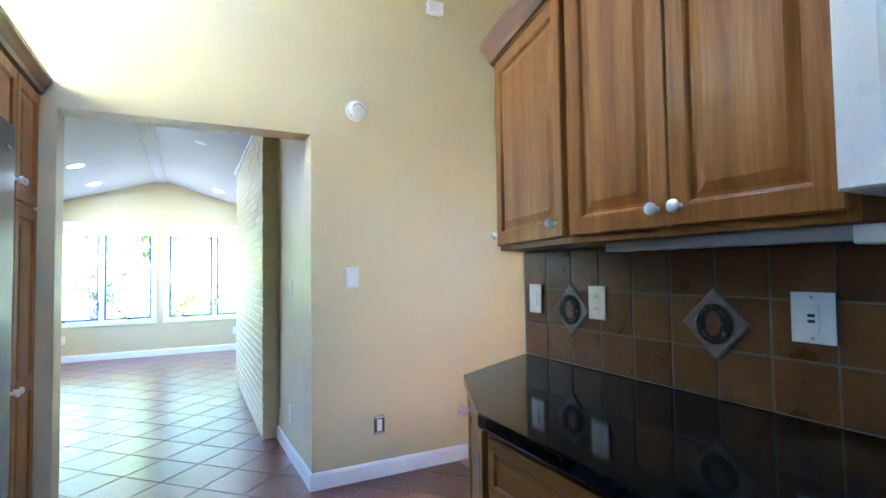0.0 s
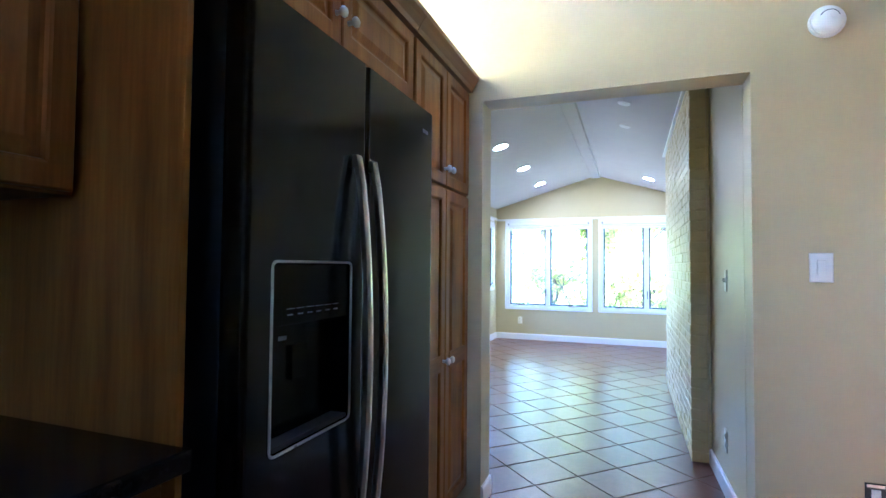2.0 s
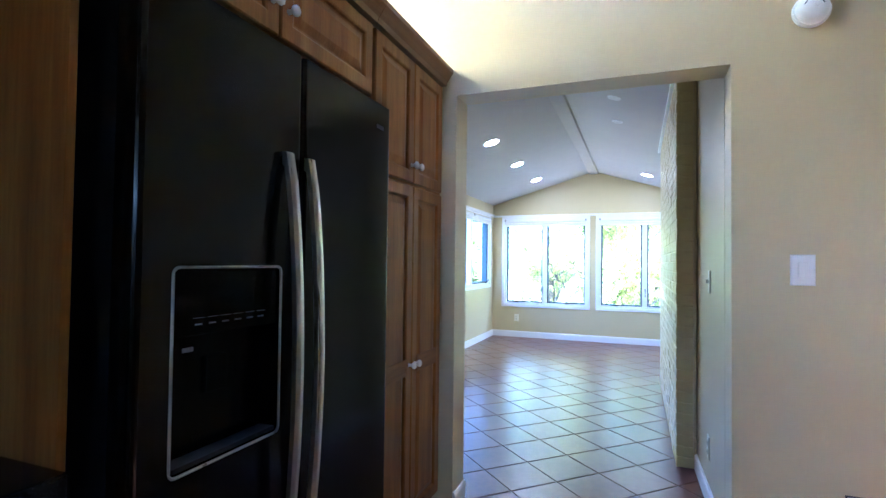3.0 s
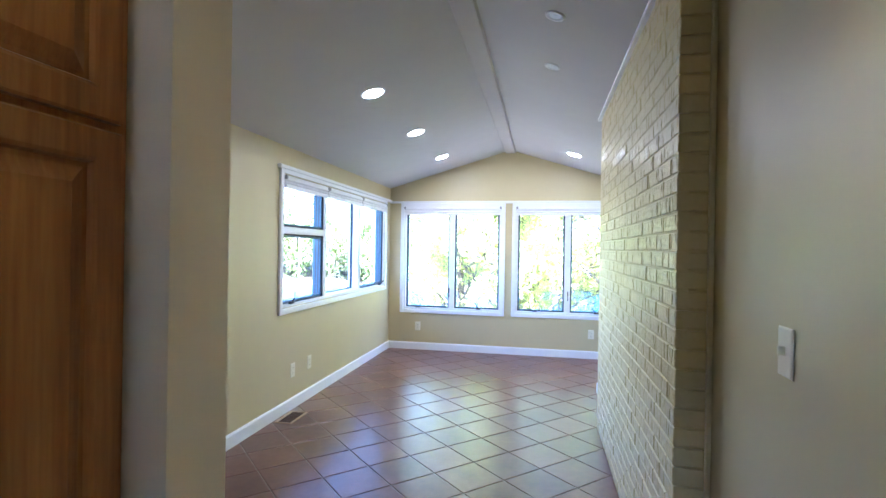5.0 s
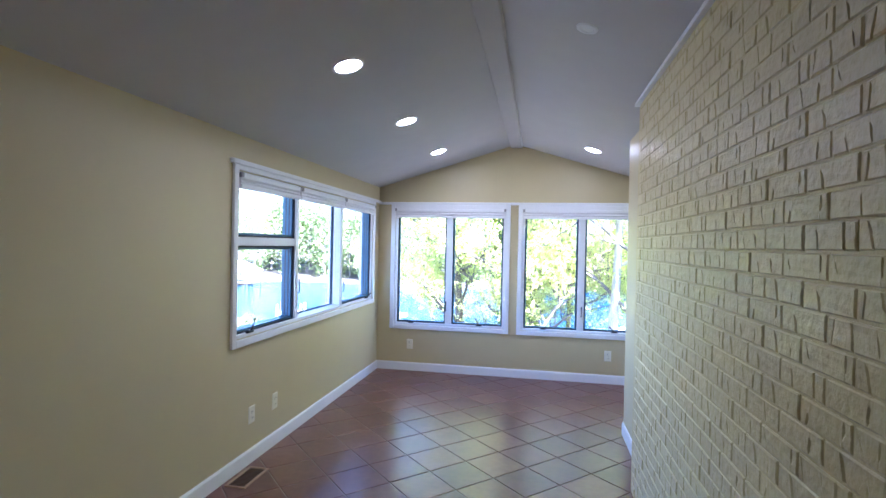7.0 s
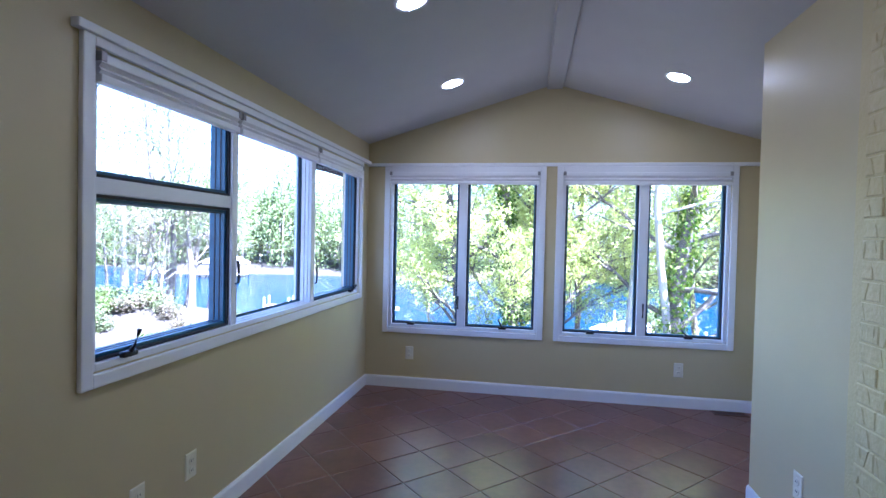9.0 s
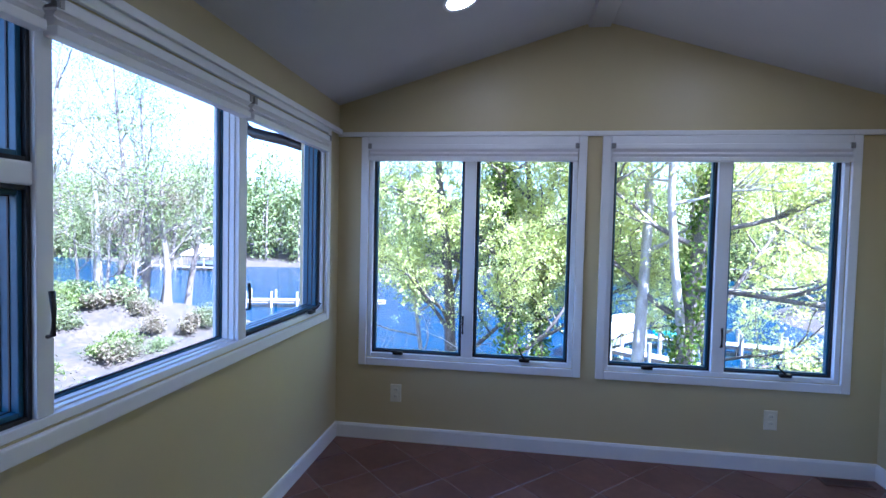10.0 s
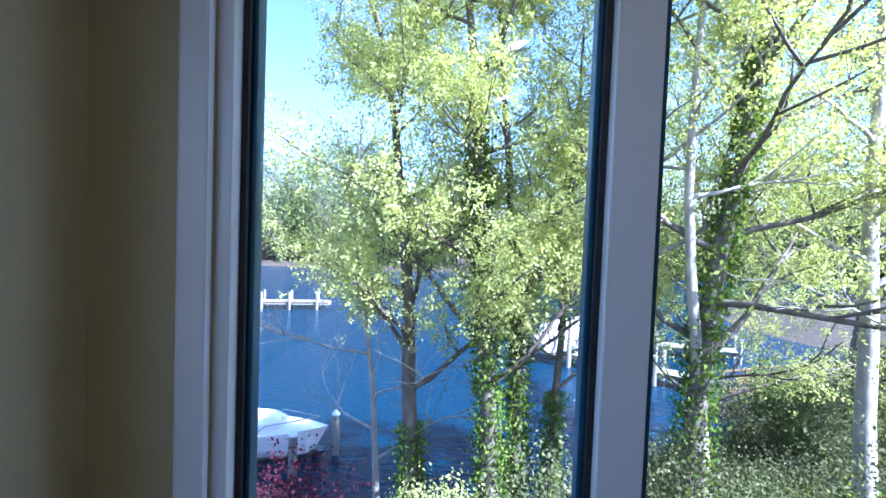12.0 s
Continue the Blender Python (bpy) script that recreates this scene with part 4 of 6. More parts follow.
mw = thing("microwave", "white over-range microwave oven beside the wall cabinets", "microwave", pose(3.262, 1.27, 1.41, 0, 0, -90))
part("body", bm_box(0, 0.755, 0.03, 0.46, 0, 0.42, 0.008), PLATE, mw)
part("door", stepped_panel(bmesh.new(), 0.57, 0.416, [(0, 0), (0, 0.028), (0.004, 0.032), (0.06, 0.032), (0.066, 0.028)]), PLATE, mw, "white glossy door", m=pose(0.001, 0.029, 0.002))
# white material stands in for the bright reflection in the glass
part("door_window", bm_box(0.07, 0.51, -0.002, 0.004, 0.07, 0.35, 0.002), PORCELAIN, mw, "door window coloured white for the sky reflected in it")
part("control_panel", bm_box(0.575, 0.752, -0.002, 0.03, 0.004, 0.416, 0.006), PLATE, mw)
part("handle", tube(bmesh.new(), [(0.55, -0.004, 0.05), (0.55, -0.04, 0.07), (0.55, -0.04, 0.35), (0.55, -0.004, 0.37)], 0.009, 8), PLATE, mw)
mc = thing("wall_cabinet", "cherry cabinet above the microwave", "cabinet")
part("body", bm_box(3.395, 3.727, 0.53, 1.293, 1.835, CAB_TOP, 0.002), CHERRY, mc)
panel_door(mc, 0.375, 0.31, pose(3.394, 1.285, 1.85, 0, 0, -90), (0.34, 0.04))
panel_door(mc, 0.375, 0.31, pose(3.394, 0.905, 1.85, 0, 0, -90), (0.035, 0.04))

# splashback tiles with joints; diamonds cut in round two vertical joints
sb = thing("splashback", "brown glazed square tiles with pale grout behind the worktop", "tiles", pose(K_RIGHT, 0, 0, 0, 0, -90), kind="structure")
PIT = 0.1525
YJ = 1.797                                     # one upright joint, in the middle of a diamond
part("grout", bm_box(-2.72, 0.9, -0.0065, -0.001, 0.916, 1.371), SPLASH_GROUT, sb, "pale grey grout")
DIAMONDS = [(-YJ, 1.131), (-(YJ + 4 * PIT), 1.131)]
tile_mesh = {}
for row, (z0, z1) in enumerate(((0.919, 1.055), (1.061, 1.206), (1.212, 1.369))):
    for col in range(-18, 12):
        x0, x1 = -YJ + col * PIT + 0.003, -YJ + (col + 1) * PIT - 0.003
        x0, x1 = max(x0, -2.718), min(x1, 0.88)
        if x1 - x0 < 0.02:
            continue
        cut = [d for d in DIAMONDS if min(abs(x0 - d[0]), abs(x1 - d[0])) < 0.01]
        key = (row, round(x1 - x0, 3), bool(cut) and (1 if abs(x0 - cut[0][0]) < 0.01 else -1))
        if key not in tile_mesh:
            bm = stepped_panel(bmesh.new(), x1 - x0, z1 - z0, [(0, 0), (0, 0.003), (0.002, 0.0045), (0.012, 0.005)])
            if cut:
                dx, dz = cut[0][0] - x0, cut[0][1] - z0
                bmesh.ops.triangulate(bm, faces=bm.faces)
                keep = 0.108
                sxn = 1 if dx < 0.05 else -1
                if row == 0:
                    bmesh.ops.bisect_plane(bm, geom=bm.verts[:] + bm.edges[:] + bm.faces[:], plane_co=(dx + sxn * keep, 0, dz), plane_no=(-sxn, 0, 1), clear_outer=True)
                elif row == 2:
                    bmesh.ops.bisect_plane(bm, geom=bm.verts[:] + bm.edges[:] + bm.faces[:], plane_co=(dx + sxn * keep, 0, dz), plane_no=(-sxn, 0, -1), clear_outer=True)
            tile_mesh[key] = mesh_of(bm, "tile", SPLASH)
        ob = new("tile", tile_mesh[key])
        ob.parent = sb
        ob.matrix_basis = pose(x0, -0.004, z0)
for dx, dz in DIAMONDS:
    r = 0.104
    dm = bmesh.new()
    rings = [(r, 0.0), (r, 0.012), (r - 0.006, 0.0155), (r - 0.028, 0.0155)]
    rows = [[dm.verts.new((dx + a, -d, dz + b)) for a, b in ((q, 0), (0, q), (-q, 0), (0, -q))] for q, d in rings]
    for a, b in zip(rows, rows[1:]):
        for i in range(4):
            dm.faces.new((a[i], a[(i + 1) % 4], b[(i + 1) % 4], b[i]))
    dm.faces.new(rows[-1])
    d_ob = part("decor_tile", dm, DECO_RIM, sb, "mauve grey diamond decor tile")
    part("medallion", lathe(bmesh.new(), [(0.058, 0.0), (0.058, 0.004), (0.054, 0.005)], pose(dx, -0.0155, dz, 90), 28), DECO_DARK, d_ob, "dark round painted medallion")
    part("medallion_ring", lathe(bmesh.new(), [(0.0615, 0.0), (0.0615, 0.0025)], pose(dx, -0.0155, dz, 90), 28), SPLASH_GROUT, d_ob)
    f1 = lathe(bmesh.new(), [(0.03, 0.0), (0.028, 0.002)], pose(dx, -0.0205, dz, 90) @ Matrix.Diagonal((0.8, 1.2, 1, 1)), 16)
    part("painted_shape", f1, DECO_RED, d_ob, "rust coloured painted oval")
    for k in range(4):
        part("painted_shape", bm_box(-0.012, 0.012, -0.0225, -0.0205, -0.004, 0.004), DECO_BLUE, d_ob, m=pose(dx + 0.043 * math.cos(0.785 + k * 1.571), 0, dz + 0.043 * math.sin(0.785 + k * 1.571), 0, 45 + 90 * k, 0))
wall_plate("switch", pose(K_RIGHT - 0.013, 2.63, 1.165, 0, 0, -90), PLATE, "white rocker switch on the tiled splashback", 0.085, 0.125)
wall_plate("outlet", pose(K_RIGHT - 0.013, 2.262, 1.166, 0, 0, -90), PLATE, "white outlet on the tiled splashback", 0.085, 0.125)
wall_plate("jack", pose(K_RIGHT - 0.013, 1.54, 1.168, 0, 0, -90), PLATE, "white outlet on the tiled splashback", 0.098, 0.125)

# ---- brick chimney breast ----
bw = thing("brick_wall", "cream painted brick chimney breast with rough mortar joints", "brick wall", kind="structure")
COURSE, PITCH = 0.0677, 0.2035
BT = zt - 0.021
part("mortar", bm_box(BRICK_X + 0.0042, STUB_X + 0.010, BRICK_Y0 + 0.008, BRICK_Y1 - 0.004, -0.02, BT), MORTAR, bw, "cream painted mortar")
rng = random.Random(7)


def brick_mesh(length, seed):
    """One brick: front towards -X with narrow gouges and a soft, uneven edge; local y along its length."""
    r = random.Random(seed)
    bm = bmesh.new()
    h, d = COURSE - 0.0062, 0.04
    vs_ = [0, 0.0035, h * 0.3, h * 0.52, h * 0.74, h - 0.0035, h]
    count = r.choice((1, 1, 2, 2, 3)) if length > 0.15 else r.choice((1, 2))
    slits = [(length * (k + r.uniform(0.25, 0.75)) / count, r.choice((1, 1, 2, 3)), r.choice((2, 3, 4, 5)), r.uniform(-0.0045, 0.0045), r.uniform(0.002, 0.007), r.uniform(0.003, 0.008)) for k in range(count)]
    us = [0, 0.0035, length - 0.0035, length]
    for a, *_, half_w in slits:
        us += [a - half_w, a, a + half_w * 0.8]
    us.sort()
    g = []
    for i, u in enumerate(us):
        row = []
        for j, v in enumerate(vs_):
            rim = i in (0, len(us) - 1) or j in (0, len(vs_) - 1)
            x = 0.003 if rim else r.uniform(-0.0009, 0.0007)
            uu, vv = u, v + (r.uniform(-0.0014, 0.0014) if rim else 0)
            if i in (0, len(us) - 1):
                uu += r.uniform(-0.0014, 0.0014)
            for a, lo_, hi_, slant, deep, half_w in slits:
                if abs(u - a) < half_w + 0.0002 and 0 < i < len(us) - 1:
                    uu += slant * (j - 3)
                    if u == a and lo_ <= j <= hi_:
                        x += deep
            row.append(bm.verts.new((x, uu, vv)))
        g.append(row)
    for i in range(len(us) - 1):
        for j in range(len(vs_) - 1):
            bm.faces.new((g[i][j], g[i + 1][j], g[i + 1][j + 1], g[i][j + 1]))
    back = [bm.verts.new((d, u, v)) for u, v in ((0, 0), (length, 0), (length, h), (0, h))]
    for lo, k in ((([g[i][0] for i in range(len(us))]), (0, 1)), ([g[-1][j] for j in range(len(vs_))], (1, 2)),
                  ([g[i][-1] for i in range(len(us))][::-1], (2, 3)), ([g[0][j] for j in range(len(vs_))][::-1], (3, 0))):
        bm.faces.new([back[k[0]], back[k[1]]] + lo[::-1])
    return bm


full = [mesh_of(brick_mesh(PITCH - 0.0085, 40 + k), "brick", BRICK) for k in range(14)]
half = [mesh_of(brick_mesh(PITCH / 2 - 0.0095, 80 + k), "brick", BRICK) for k in range(6)]
rest = bmesh.new()
ncourse = int(BT / COURSE) + 1
for cidx in range(ncourse):
    z = cidx * COURSE + 0.004
    if z + COURSE - 0.012 > BT + 0.03:
        continue
    y = BRICK_Y0
    seq = []
    if cidx % 2:
        seq.append((y, rng.choice(half)))
        y += PITCH / 2
    while y + PITCH <= BRICK_Y1 + 0.01:
        seq.append((y, rng.choice(full)))
        y += PITCH
    if BRICK_Y1 - y > 0.07:
        seq.append((y, rng.choice(half)))
    for yy, me in seq:
        m = pose(BRICK_X + rng.uniform(-0.002, 0.002), yy, z + rng.uniform(-0.001, 0.001), rng.uniform(-0.3, 0.3), 0, rng.uniform(-0.3, 0.3))
        if 0.44 < z < 2.1:
            ob = new("brick", me)
            ob.parent = bw
            ob.matrix_basis = m
        else:
            tmp = me.copy()
            tmp.transform(m)
            rest.from_mesh(tmp)
            bpy.data.meshes.remove(tmp)
    # the end of the course, seen from the kitchen
    en = stepped_panel(bmesh.new(), STUB_X - BRICK_X - 0.002, COURSE - 0.009, [(0, 0), (0, 0.006), (0.003, 0.009), (0.02, 0.0095)])
    part("brick", en, BRICK, bw, m=pose(BRICK_X + 0.003, BRICK_Y0 + 0.0085, z))
tagged(part("far_bricks", rest, BRICK, bw, "cream painted bricks low down and high up"), kind="stuff")

# ---- floors ----
fl = thing("floor", "diagonal terracotta floor tiles with dark grout", "floor", kind="structure")
part("grout", bm_box(LEFT - 0.1, RIGHT + 0.1, OPEN_Y0, FAR + 0.1, -0.12, -0.0035), GROUT, fl, "dark grout bed")
part("grout", bm_box(K_LEFT - 0.1, 4.0, K_BACK - 0.1, OPEN_Y0, -0.12, -0.0035), GROUT, fl, "dark grout bed")
S = 0.2185
P = S * math.sqrt(2)
HALF = P / 2 - 0.003


def tile_bm(cx, cy, clip=None):
    bm = bmesh.new()
    rows = [[bm.verts.new((cx + q * a, cy + q * b, z)) for a, b in ((1, 0), (0, 1), (-1, 0), (0, -1))] for q, z in ((HALF * 1.414, -0.01), (HALF * 1.414, -0.0022), (HALF * 1.414 - 0.005, 0.0))]
    for a, b in zip(rows, rows[1:]):
        for i in range(4):
            bm.faces.new((a[i], a[(i + 1) % 4], b[(i + 1) % 4], b[i]))
    bm.faces.new(rows[-1])
    if clip:
        x0, x1, y0, y1 = clip
        for co, no in (((x0, 0, 0), (-1, 0, 0)), ((x1, 0, 0), (1, 0, 0)), ((0, y0, 0), (0, -1, 0)), ((0, y1, 0), (0, 1, 0))):
            bmesh.ops.bisect_plane(bm, geom=bm.verts[:] + bm.edges[:] + bm.faces[:], plane_co=co, plane_no=no, clear_outer=True)
    return bm


whole = mesh_of(tile_bm(0, 0), "tile", TILE)
X0, Y0 = 1.78 - 16 * S, 5.348 - 48 * S
kitchen_rest = bmesh.new()
for i in range(-4, 46):
    for j in range(-4, 100):
        if (i + j) % 2 == 0:
            continue
        cx, cy = X0 + i * S, Y0 + j * S
        rooms = [(LEFT - 0.02, RIGHT + 0.02, OPEN_Y0, FAR + 0.02), (K_LEFT, 3.99, K_BACK, OPEN_Y0)]
        for k, (x0, x1, y0, y1) in enumerate(rooms):
            if not (x0 - S < cx < x1 + S and y0 - S < cy < y1 + S):
                continue
            inside = x0 + S < cx < x1 - S and y0 + S < cy < y1 - S
            if k == 0 and (cx > STUB_X + 0.3 and cy < STUB_Y1 - 0.4):
                continue
            if k == 0 and inside:
                ob = new("tile", whole)
                ob.parent = fl
                ob.matrix_basis = pose(cx, cy, 0, rng.uniform(-0.12, 0.12), rng.uniform(-0.12, 0.12), 90 * rng.randrange(4))
            else:
                b = tile_bm(cx, cy, None if inside else (x0, x1, y0, y1))
                if len(b.faces) < 3:
                    b.free()
                elif k == 0:
                    part("tile", b, TILE, fl)
                else:
                    me = mesh_of(b, "tile", TILE)
                    kitchen_rest.from_mesh(me)
                    bpy.data.meshes.remove(me)
tagged(part("kitchen_tiles", kitchen_rest, TILE, fl, "terracotta tiles of the kitchen floor"), kind="stuff")
wf = thing("floor_boards", "orange oak boards in the next room", "floor", kind="structure")
part("subfloor", bm_box(4.0, 5.3, K_BACK, OPEN_Y0, -0.12, -0.012), GROUT, wf)
for k in range(17):
    part("board", bm_box(4.0 + k * 0.0765, 4.0745 + k * 0.0765, K_BACK, OPEN_Y0 - 0.001, -0.012, 0.003, 0.0015), OAK, wf)


# ---- outdoors: creek, banks, woods, boats ----
LEAF_SPRING = leaf_material("fresh_yellow_green_leaves", [(0.37, 0.41, 0.13), (0.46, 0.495, 0.18), (0.55, 0.575, 0.25)], (1.25, 1.22, 0.72))
LEAF_GREEN = leaf_material("mid_green_leaves", [(0.055, 0.085, 0.022), (0.105, 0.14, 0.04), (0.18, 0.21, 0.07)], (1.2, 1.15, 0.5))
LEAF_IVY = leaf_material("ivy_leaves", [(0.05, 0.10, 0.02), (0.12, 0.19, 0.035), (0.26, 0.32, 0.07)], (1.1, 1.1, 0.5))
LEAF_RED = leaf_material("dark_red_maple_leaves", [(0.05, 0.014, 0.024), (0.095, 0.028, 0.045), (0.15, 0.055, 0.075)], (1.0, 0.6, 0.8))
LEAF_GREY = leaf_material("grey_green_shrub_leaves", [(0.075, 0.09, 0.042), (0.13, 0.15, 0.07), (0.22, 0.225, 0.12)], (1.0, 1.0, 0.6))
LEAF_FAR = leaf_material("distant_spring_woods", [(0.10, 0.135, 0.055), (0.17, 0.21, 0.085), (0.27, 0.30, 0.14)], (1.0, 1.0, 0.6))
LEAF_BUD = leaf_material("pinkish_grey_buds", [(0.12, 0.095, 0.065), (0.17, 0.14, 0.095), (0.22, 0.20, 0.12)], (1.0, 1.0, 0.8))
BARK = material("grey_brown_bark", [(0.07, 0.055, 0.045), (0.13, 0.11, 0.09), (0.20, 0.17, 0.145)], 0.9, (9, 9, 3), 0.7, 30)
PALE_BARK = material("pale_grey_bark", [(0.24, 0.22, 0.19), (0.36, 0.33, 0.29), (0.50, 0.47, 0.42)], 0.85, (8, 8, 3), 0.6, 30)
GROUND = material("leaf_litter_and_grass", [(0.02, 0.021, 0.011), (0.047, 0.037, 0.026), (0.08, 0.062, 0.045)], 0.95, (0.5, 0.5, 0.5), 0.8, 6, detail=8, fine=0.5)
RIPRAP = material("grey_shore_stones", [(0.045, 0.043, 0.04), (0.085, 0.081, 0.075)], 0.9, (6, 6, 6), 0.6, 25, vary=0.2)
TIMBER = material("weathered_timber", [(0.20, 0.16, 0.12), (0.30, 0.25, 0.19)], 0.85, (3, 20, 20), 0.4, 40)
RAILWOOD = material("orange_brown_deck_timber", [(0.15, 0.085, 0.042), (0.23, 0.14, 0.07)], 0.8, (10, 10, 10), 0.3, 40)
PILING = material("white_capped_piling", [(0.17, 0.165, 0.15), (0.27, 0.26, 0.24)], 0.8, (8, 8, 2), 0.3, 30)
HULL = material("white_boat_gelcoat", [(0.76, 0.77, 0.77), (0.82, 0.82, 0.82)], 0.18, (2, 2, 2))
HULL_DARK = material("dark_hull_stripe", [(0.015, 0.025, 0.03), (0.03, 0.045, 0.05)], 0.3, (3, 3, 3))
CANVAS = material("white_boat_cover", [(0.72, 0.72, 0.70), (0.80, 0.80, 0.78)], 0.8, (1.5, 1.5, 1.5), 0.3, 12)
TEAL = material("teal_kayak_plastic", [(0.02, 0.36, 0.30), (0.04, 0.44, 0.37)], 0.4, (4, 4, 4))
SIDING = material("pale_house_siding", [(0.5, 0.48, 0.45), (0.62, 0.60, 0.57)], 0.7, (0.6, 0.6, 8), 0.1, 20)
ROOFING = material("grey_roof_shingle", [(0.16, 0.15, 0.15), (0.25, 0.24, 0.23)], 0.9, (4, 4, 4), 0.4, 20)
WATER_Z = -7.0


def clamp(v, a, b):
    return max(a, min(b, v))


def smooth(f):
    f = clamp(f, 0, 1)
    return f * f * (3 - 2 * f)


def seg_dist(x, y, ax, ay, bx, by):
    dx, dy = bx - ax, by - ay
    f = clamp(((x - ax) * dx + (y - ay) * dy) / (dx * dx + dy * dy), 0, 1)
    return math.hypot(x - ax - f * dx, y - ay - f * dy)


def ground_z(x, y):
    shore = 23 + 13 * smooth((x - 5) / 16) - 0.55 * max(0, -7 - x) + 0.8 * math.sin(x * 0.5)
    s = shore - y
    z = WATER_Z + (4.3 * smooth(s / 11.5) + 0.2 if s > 0 else max(-1.5, s * 0.4))
    d = 9.6 + 1.0 * math.sin(x * 0.35 + y * 0.2) - seg_dist(x, y, -25, 37.5, -75, 50)
    z = max(z, WATER_Z + clamp(d * 0.42, -1.5, 3.0))
    d = 9.6 + 0.9 * math.sin(x * 0.5 - y * 0.3) - seg_dist(x, y, -28.5, 31, -62, 24)
    z = max(z, WATER_Z + clamp(d * 0.36, -1.5, 3.3))
    d = 20 - seg_dist(x, y, 48, 58, 160, 90)
    z = max(z, WATER_Z + clamp(d * 0.3, -1.5, 4.0))
    d = y - (108 + 7 * math.sin(x / 34.0) + 3 * math.sin(x / 9.0))
    z = max(z, WATER_Z + clamp(d * 0.13, -1.5, 5.0))
    return z + 0.12 * noise.noise(Vector((x * 0.6, y * 0.6, 0)))


xs = sorted({*[round(-900 + 50 * k, 2) for k in range(37)], *[round(-100 + 2.5 * k, 2) for k in range(81)], *[round(-40 + 1.0 * k, 2) for k in range(81)]})
ys = sorted({*[round(-500 + 50 * k, 2) for k in range(37)], *[round(-20 + 3 * k, 2) for k in range(62)], *[round(-6 + 1.0 * k, 2) for k in range(66)]})
verts = [(x, y, ground_z(x, y)) for y in ys for x in xs]
nx = len(xs)
faces = [(j * nx + i, j * nx + i + 1, (j + 1) * nx + i + 1, (j + 1) * nx + i) for j in range(len(ys) - 1) for i in range(nx - 1)]
me = bpy.data.meshes.new("ground")
me.from_pydata(verts, [], faces)
me.materials.append(GROUND)
me.polygons.foreach_set("use_smooth", [True] * len(me.polygons))
tagged(new("ground", me), "wooded bank of leaf litter and grass above the creek", "ground", kind="structure")

wm = bpy.data.materials.new("creek_water")
wm.use_nodes = True
wnn, wll = wm.node_tree.nodes, wm.node_tree.links
wb_ = wnn["Principled BSDF"]
wb_.inputs["Base Color"].default_value = (0.001, 0.020, 0.045, 1)
wb_.inputs["Roughness"].default_value = 0.08
wb_.inputs["IOR"].default_value = 1.33
wg = wnn.new("ShaderNodeNewGeometry")
wmap = wnn.new("ShaderNodeMapping")
wmap.inputs["Scale"].default_value = (0.9, 2.6, 1)
wt = wnn.new("ShaderNodeTexNoise")
wt.inputs["Scale"].default_value, wt.inputs["Detail"].default_value = 1.6, 5
wbp = wnn.new("ShaderNodeBump")
wbp.inputs["Strength"].default_value, wbp.inputs["Distance"].default_value = 1.0, 0.35
wll.new(wg.outputs["Position"], wmap.inputs[0])
wll.new(wmap.outputs[0], wt.inputs["Vector"])
wll.new(wt.outputs["Fac"], wbp.inputs["Height"])
wll.new(wbp.outputs[0], wb_.inputs["Normal"])
wbm = bmesh.new()
wbm.faces.new([wbm.verts.new(p) for p in ((-900, 8, WATER_Z), (900, 8, WATER_Z), (900, 1000, WATER_Z), (-900, 1000, WATER_Z))])
solid("water", wbm, wm, "rippled blue creek water", "water", kind="structure")


# ---- plants ----
def tubes_mesh(name, strands, mat):
    """strands: lists of (points, radii, sides), joined into one mesh."""
    vs, fs = [], []
    for pts, radii, sides in strands:
        base = len(vs)
        n = len(pts)
        for i, p in enumerate(pts):
            d = (pts[min(i + 1, n - 1)] - pts[max(i - 1, 0)]).normalized()
            u = d.cross(Vector((0.13, 0.21, 1)) if abs(d.z) < 0.9 else Vector((1, 0.1, 0))).normalized()
            v = d.cross(u)
            for k in range(sides):
                a = 2 * math.pi * k / sides
                vs.append(p + radii[i] * (math.cos(a) * u + math.sin(a) * v))
        for i in range(n - 1):
            for k in range(sides):
                a, b = base + i * sides + k, base + i * sides + (k + 1) % sides
                fs.append((a, b, b + sides, a + sides))
    m = bpy.data.meshes.new(name)
    m.from_pydata(vs, [], fs)
    m.materials.append(mat)
    m.polygons.foreach_set("use_smooth", [True] * len(fs))
    return m


def leaves_mesh(name, centres, size, mat, gen, upright=0.35):
    """Folded four-cornered leaves at the centres, each turned its own way."""
    c = np.asarray(centres, dtype=float)
    n = len(c)
    d = gen.normal(size=(n, 3))
    d[:, 2] -= upright
    d /= np.linalg.norm(d, axis=1)[:, None]
    r = gen.normal(size=(n, 3)) * 0.7 + np.array([0.25, -0.15, 0.9])
    s = np.cross(d, r)
    s /= np.linalg.norm(s, axis=1)[:, None]
    f = np.cross(s, d)
    ln = (size * gen.uniform(0.65, 1.35, n))[:, None]
    v = np.empty((n, 4, 3))
    v[:, 0] = c - d * ln * 0.5
    v[:, 1] = c + s * ln * 0.33 + f * ln * 0.1 - d * ln * 0.06
    v[:, 2] = c + d * ln * 0.5
    v[:, 3] = c - s * ln * 0.33 + f * ln * 0.1 - d * ln * 0.06
    k = np.arange(n)[:, None] * 4
    tri = np.concatenate([k + np.array([[0, 1, 2]]), k + np.array([[0, 2, 3]])], axis=1).reshape(-1, 3)
    m = bpy.data.meshes.new(name)
    m.from_pydata(v.reshape(-1, 3).tolist(), [], tri.tolist())
    m.materials.append(mat)
    return m


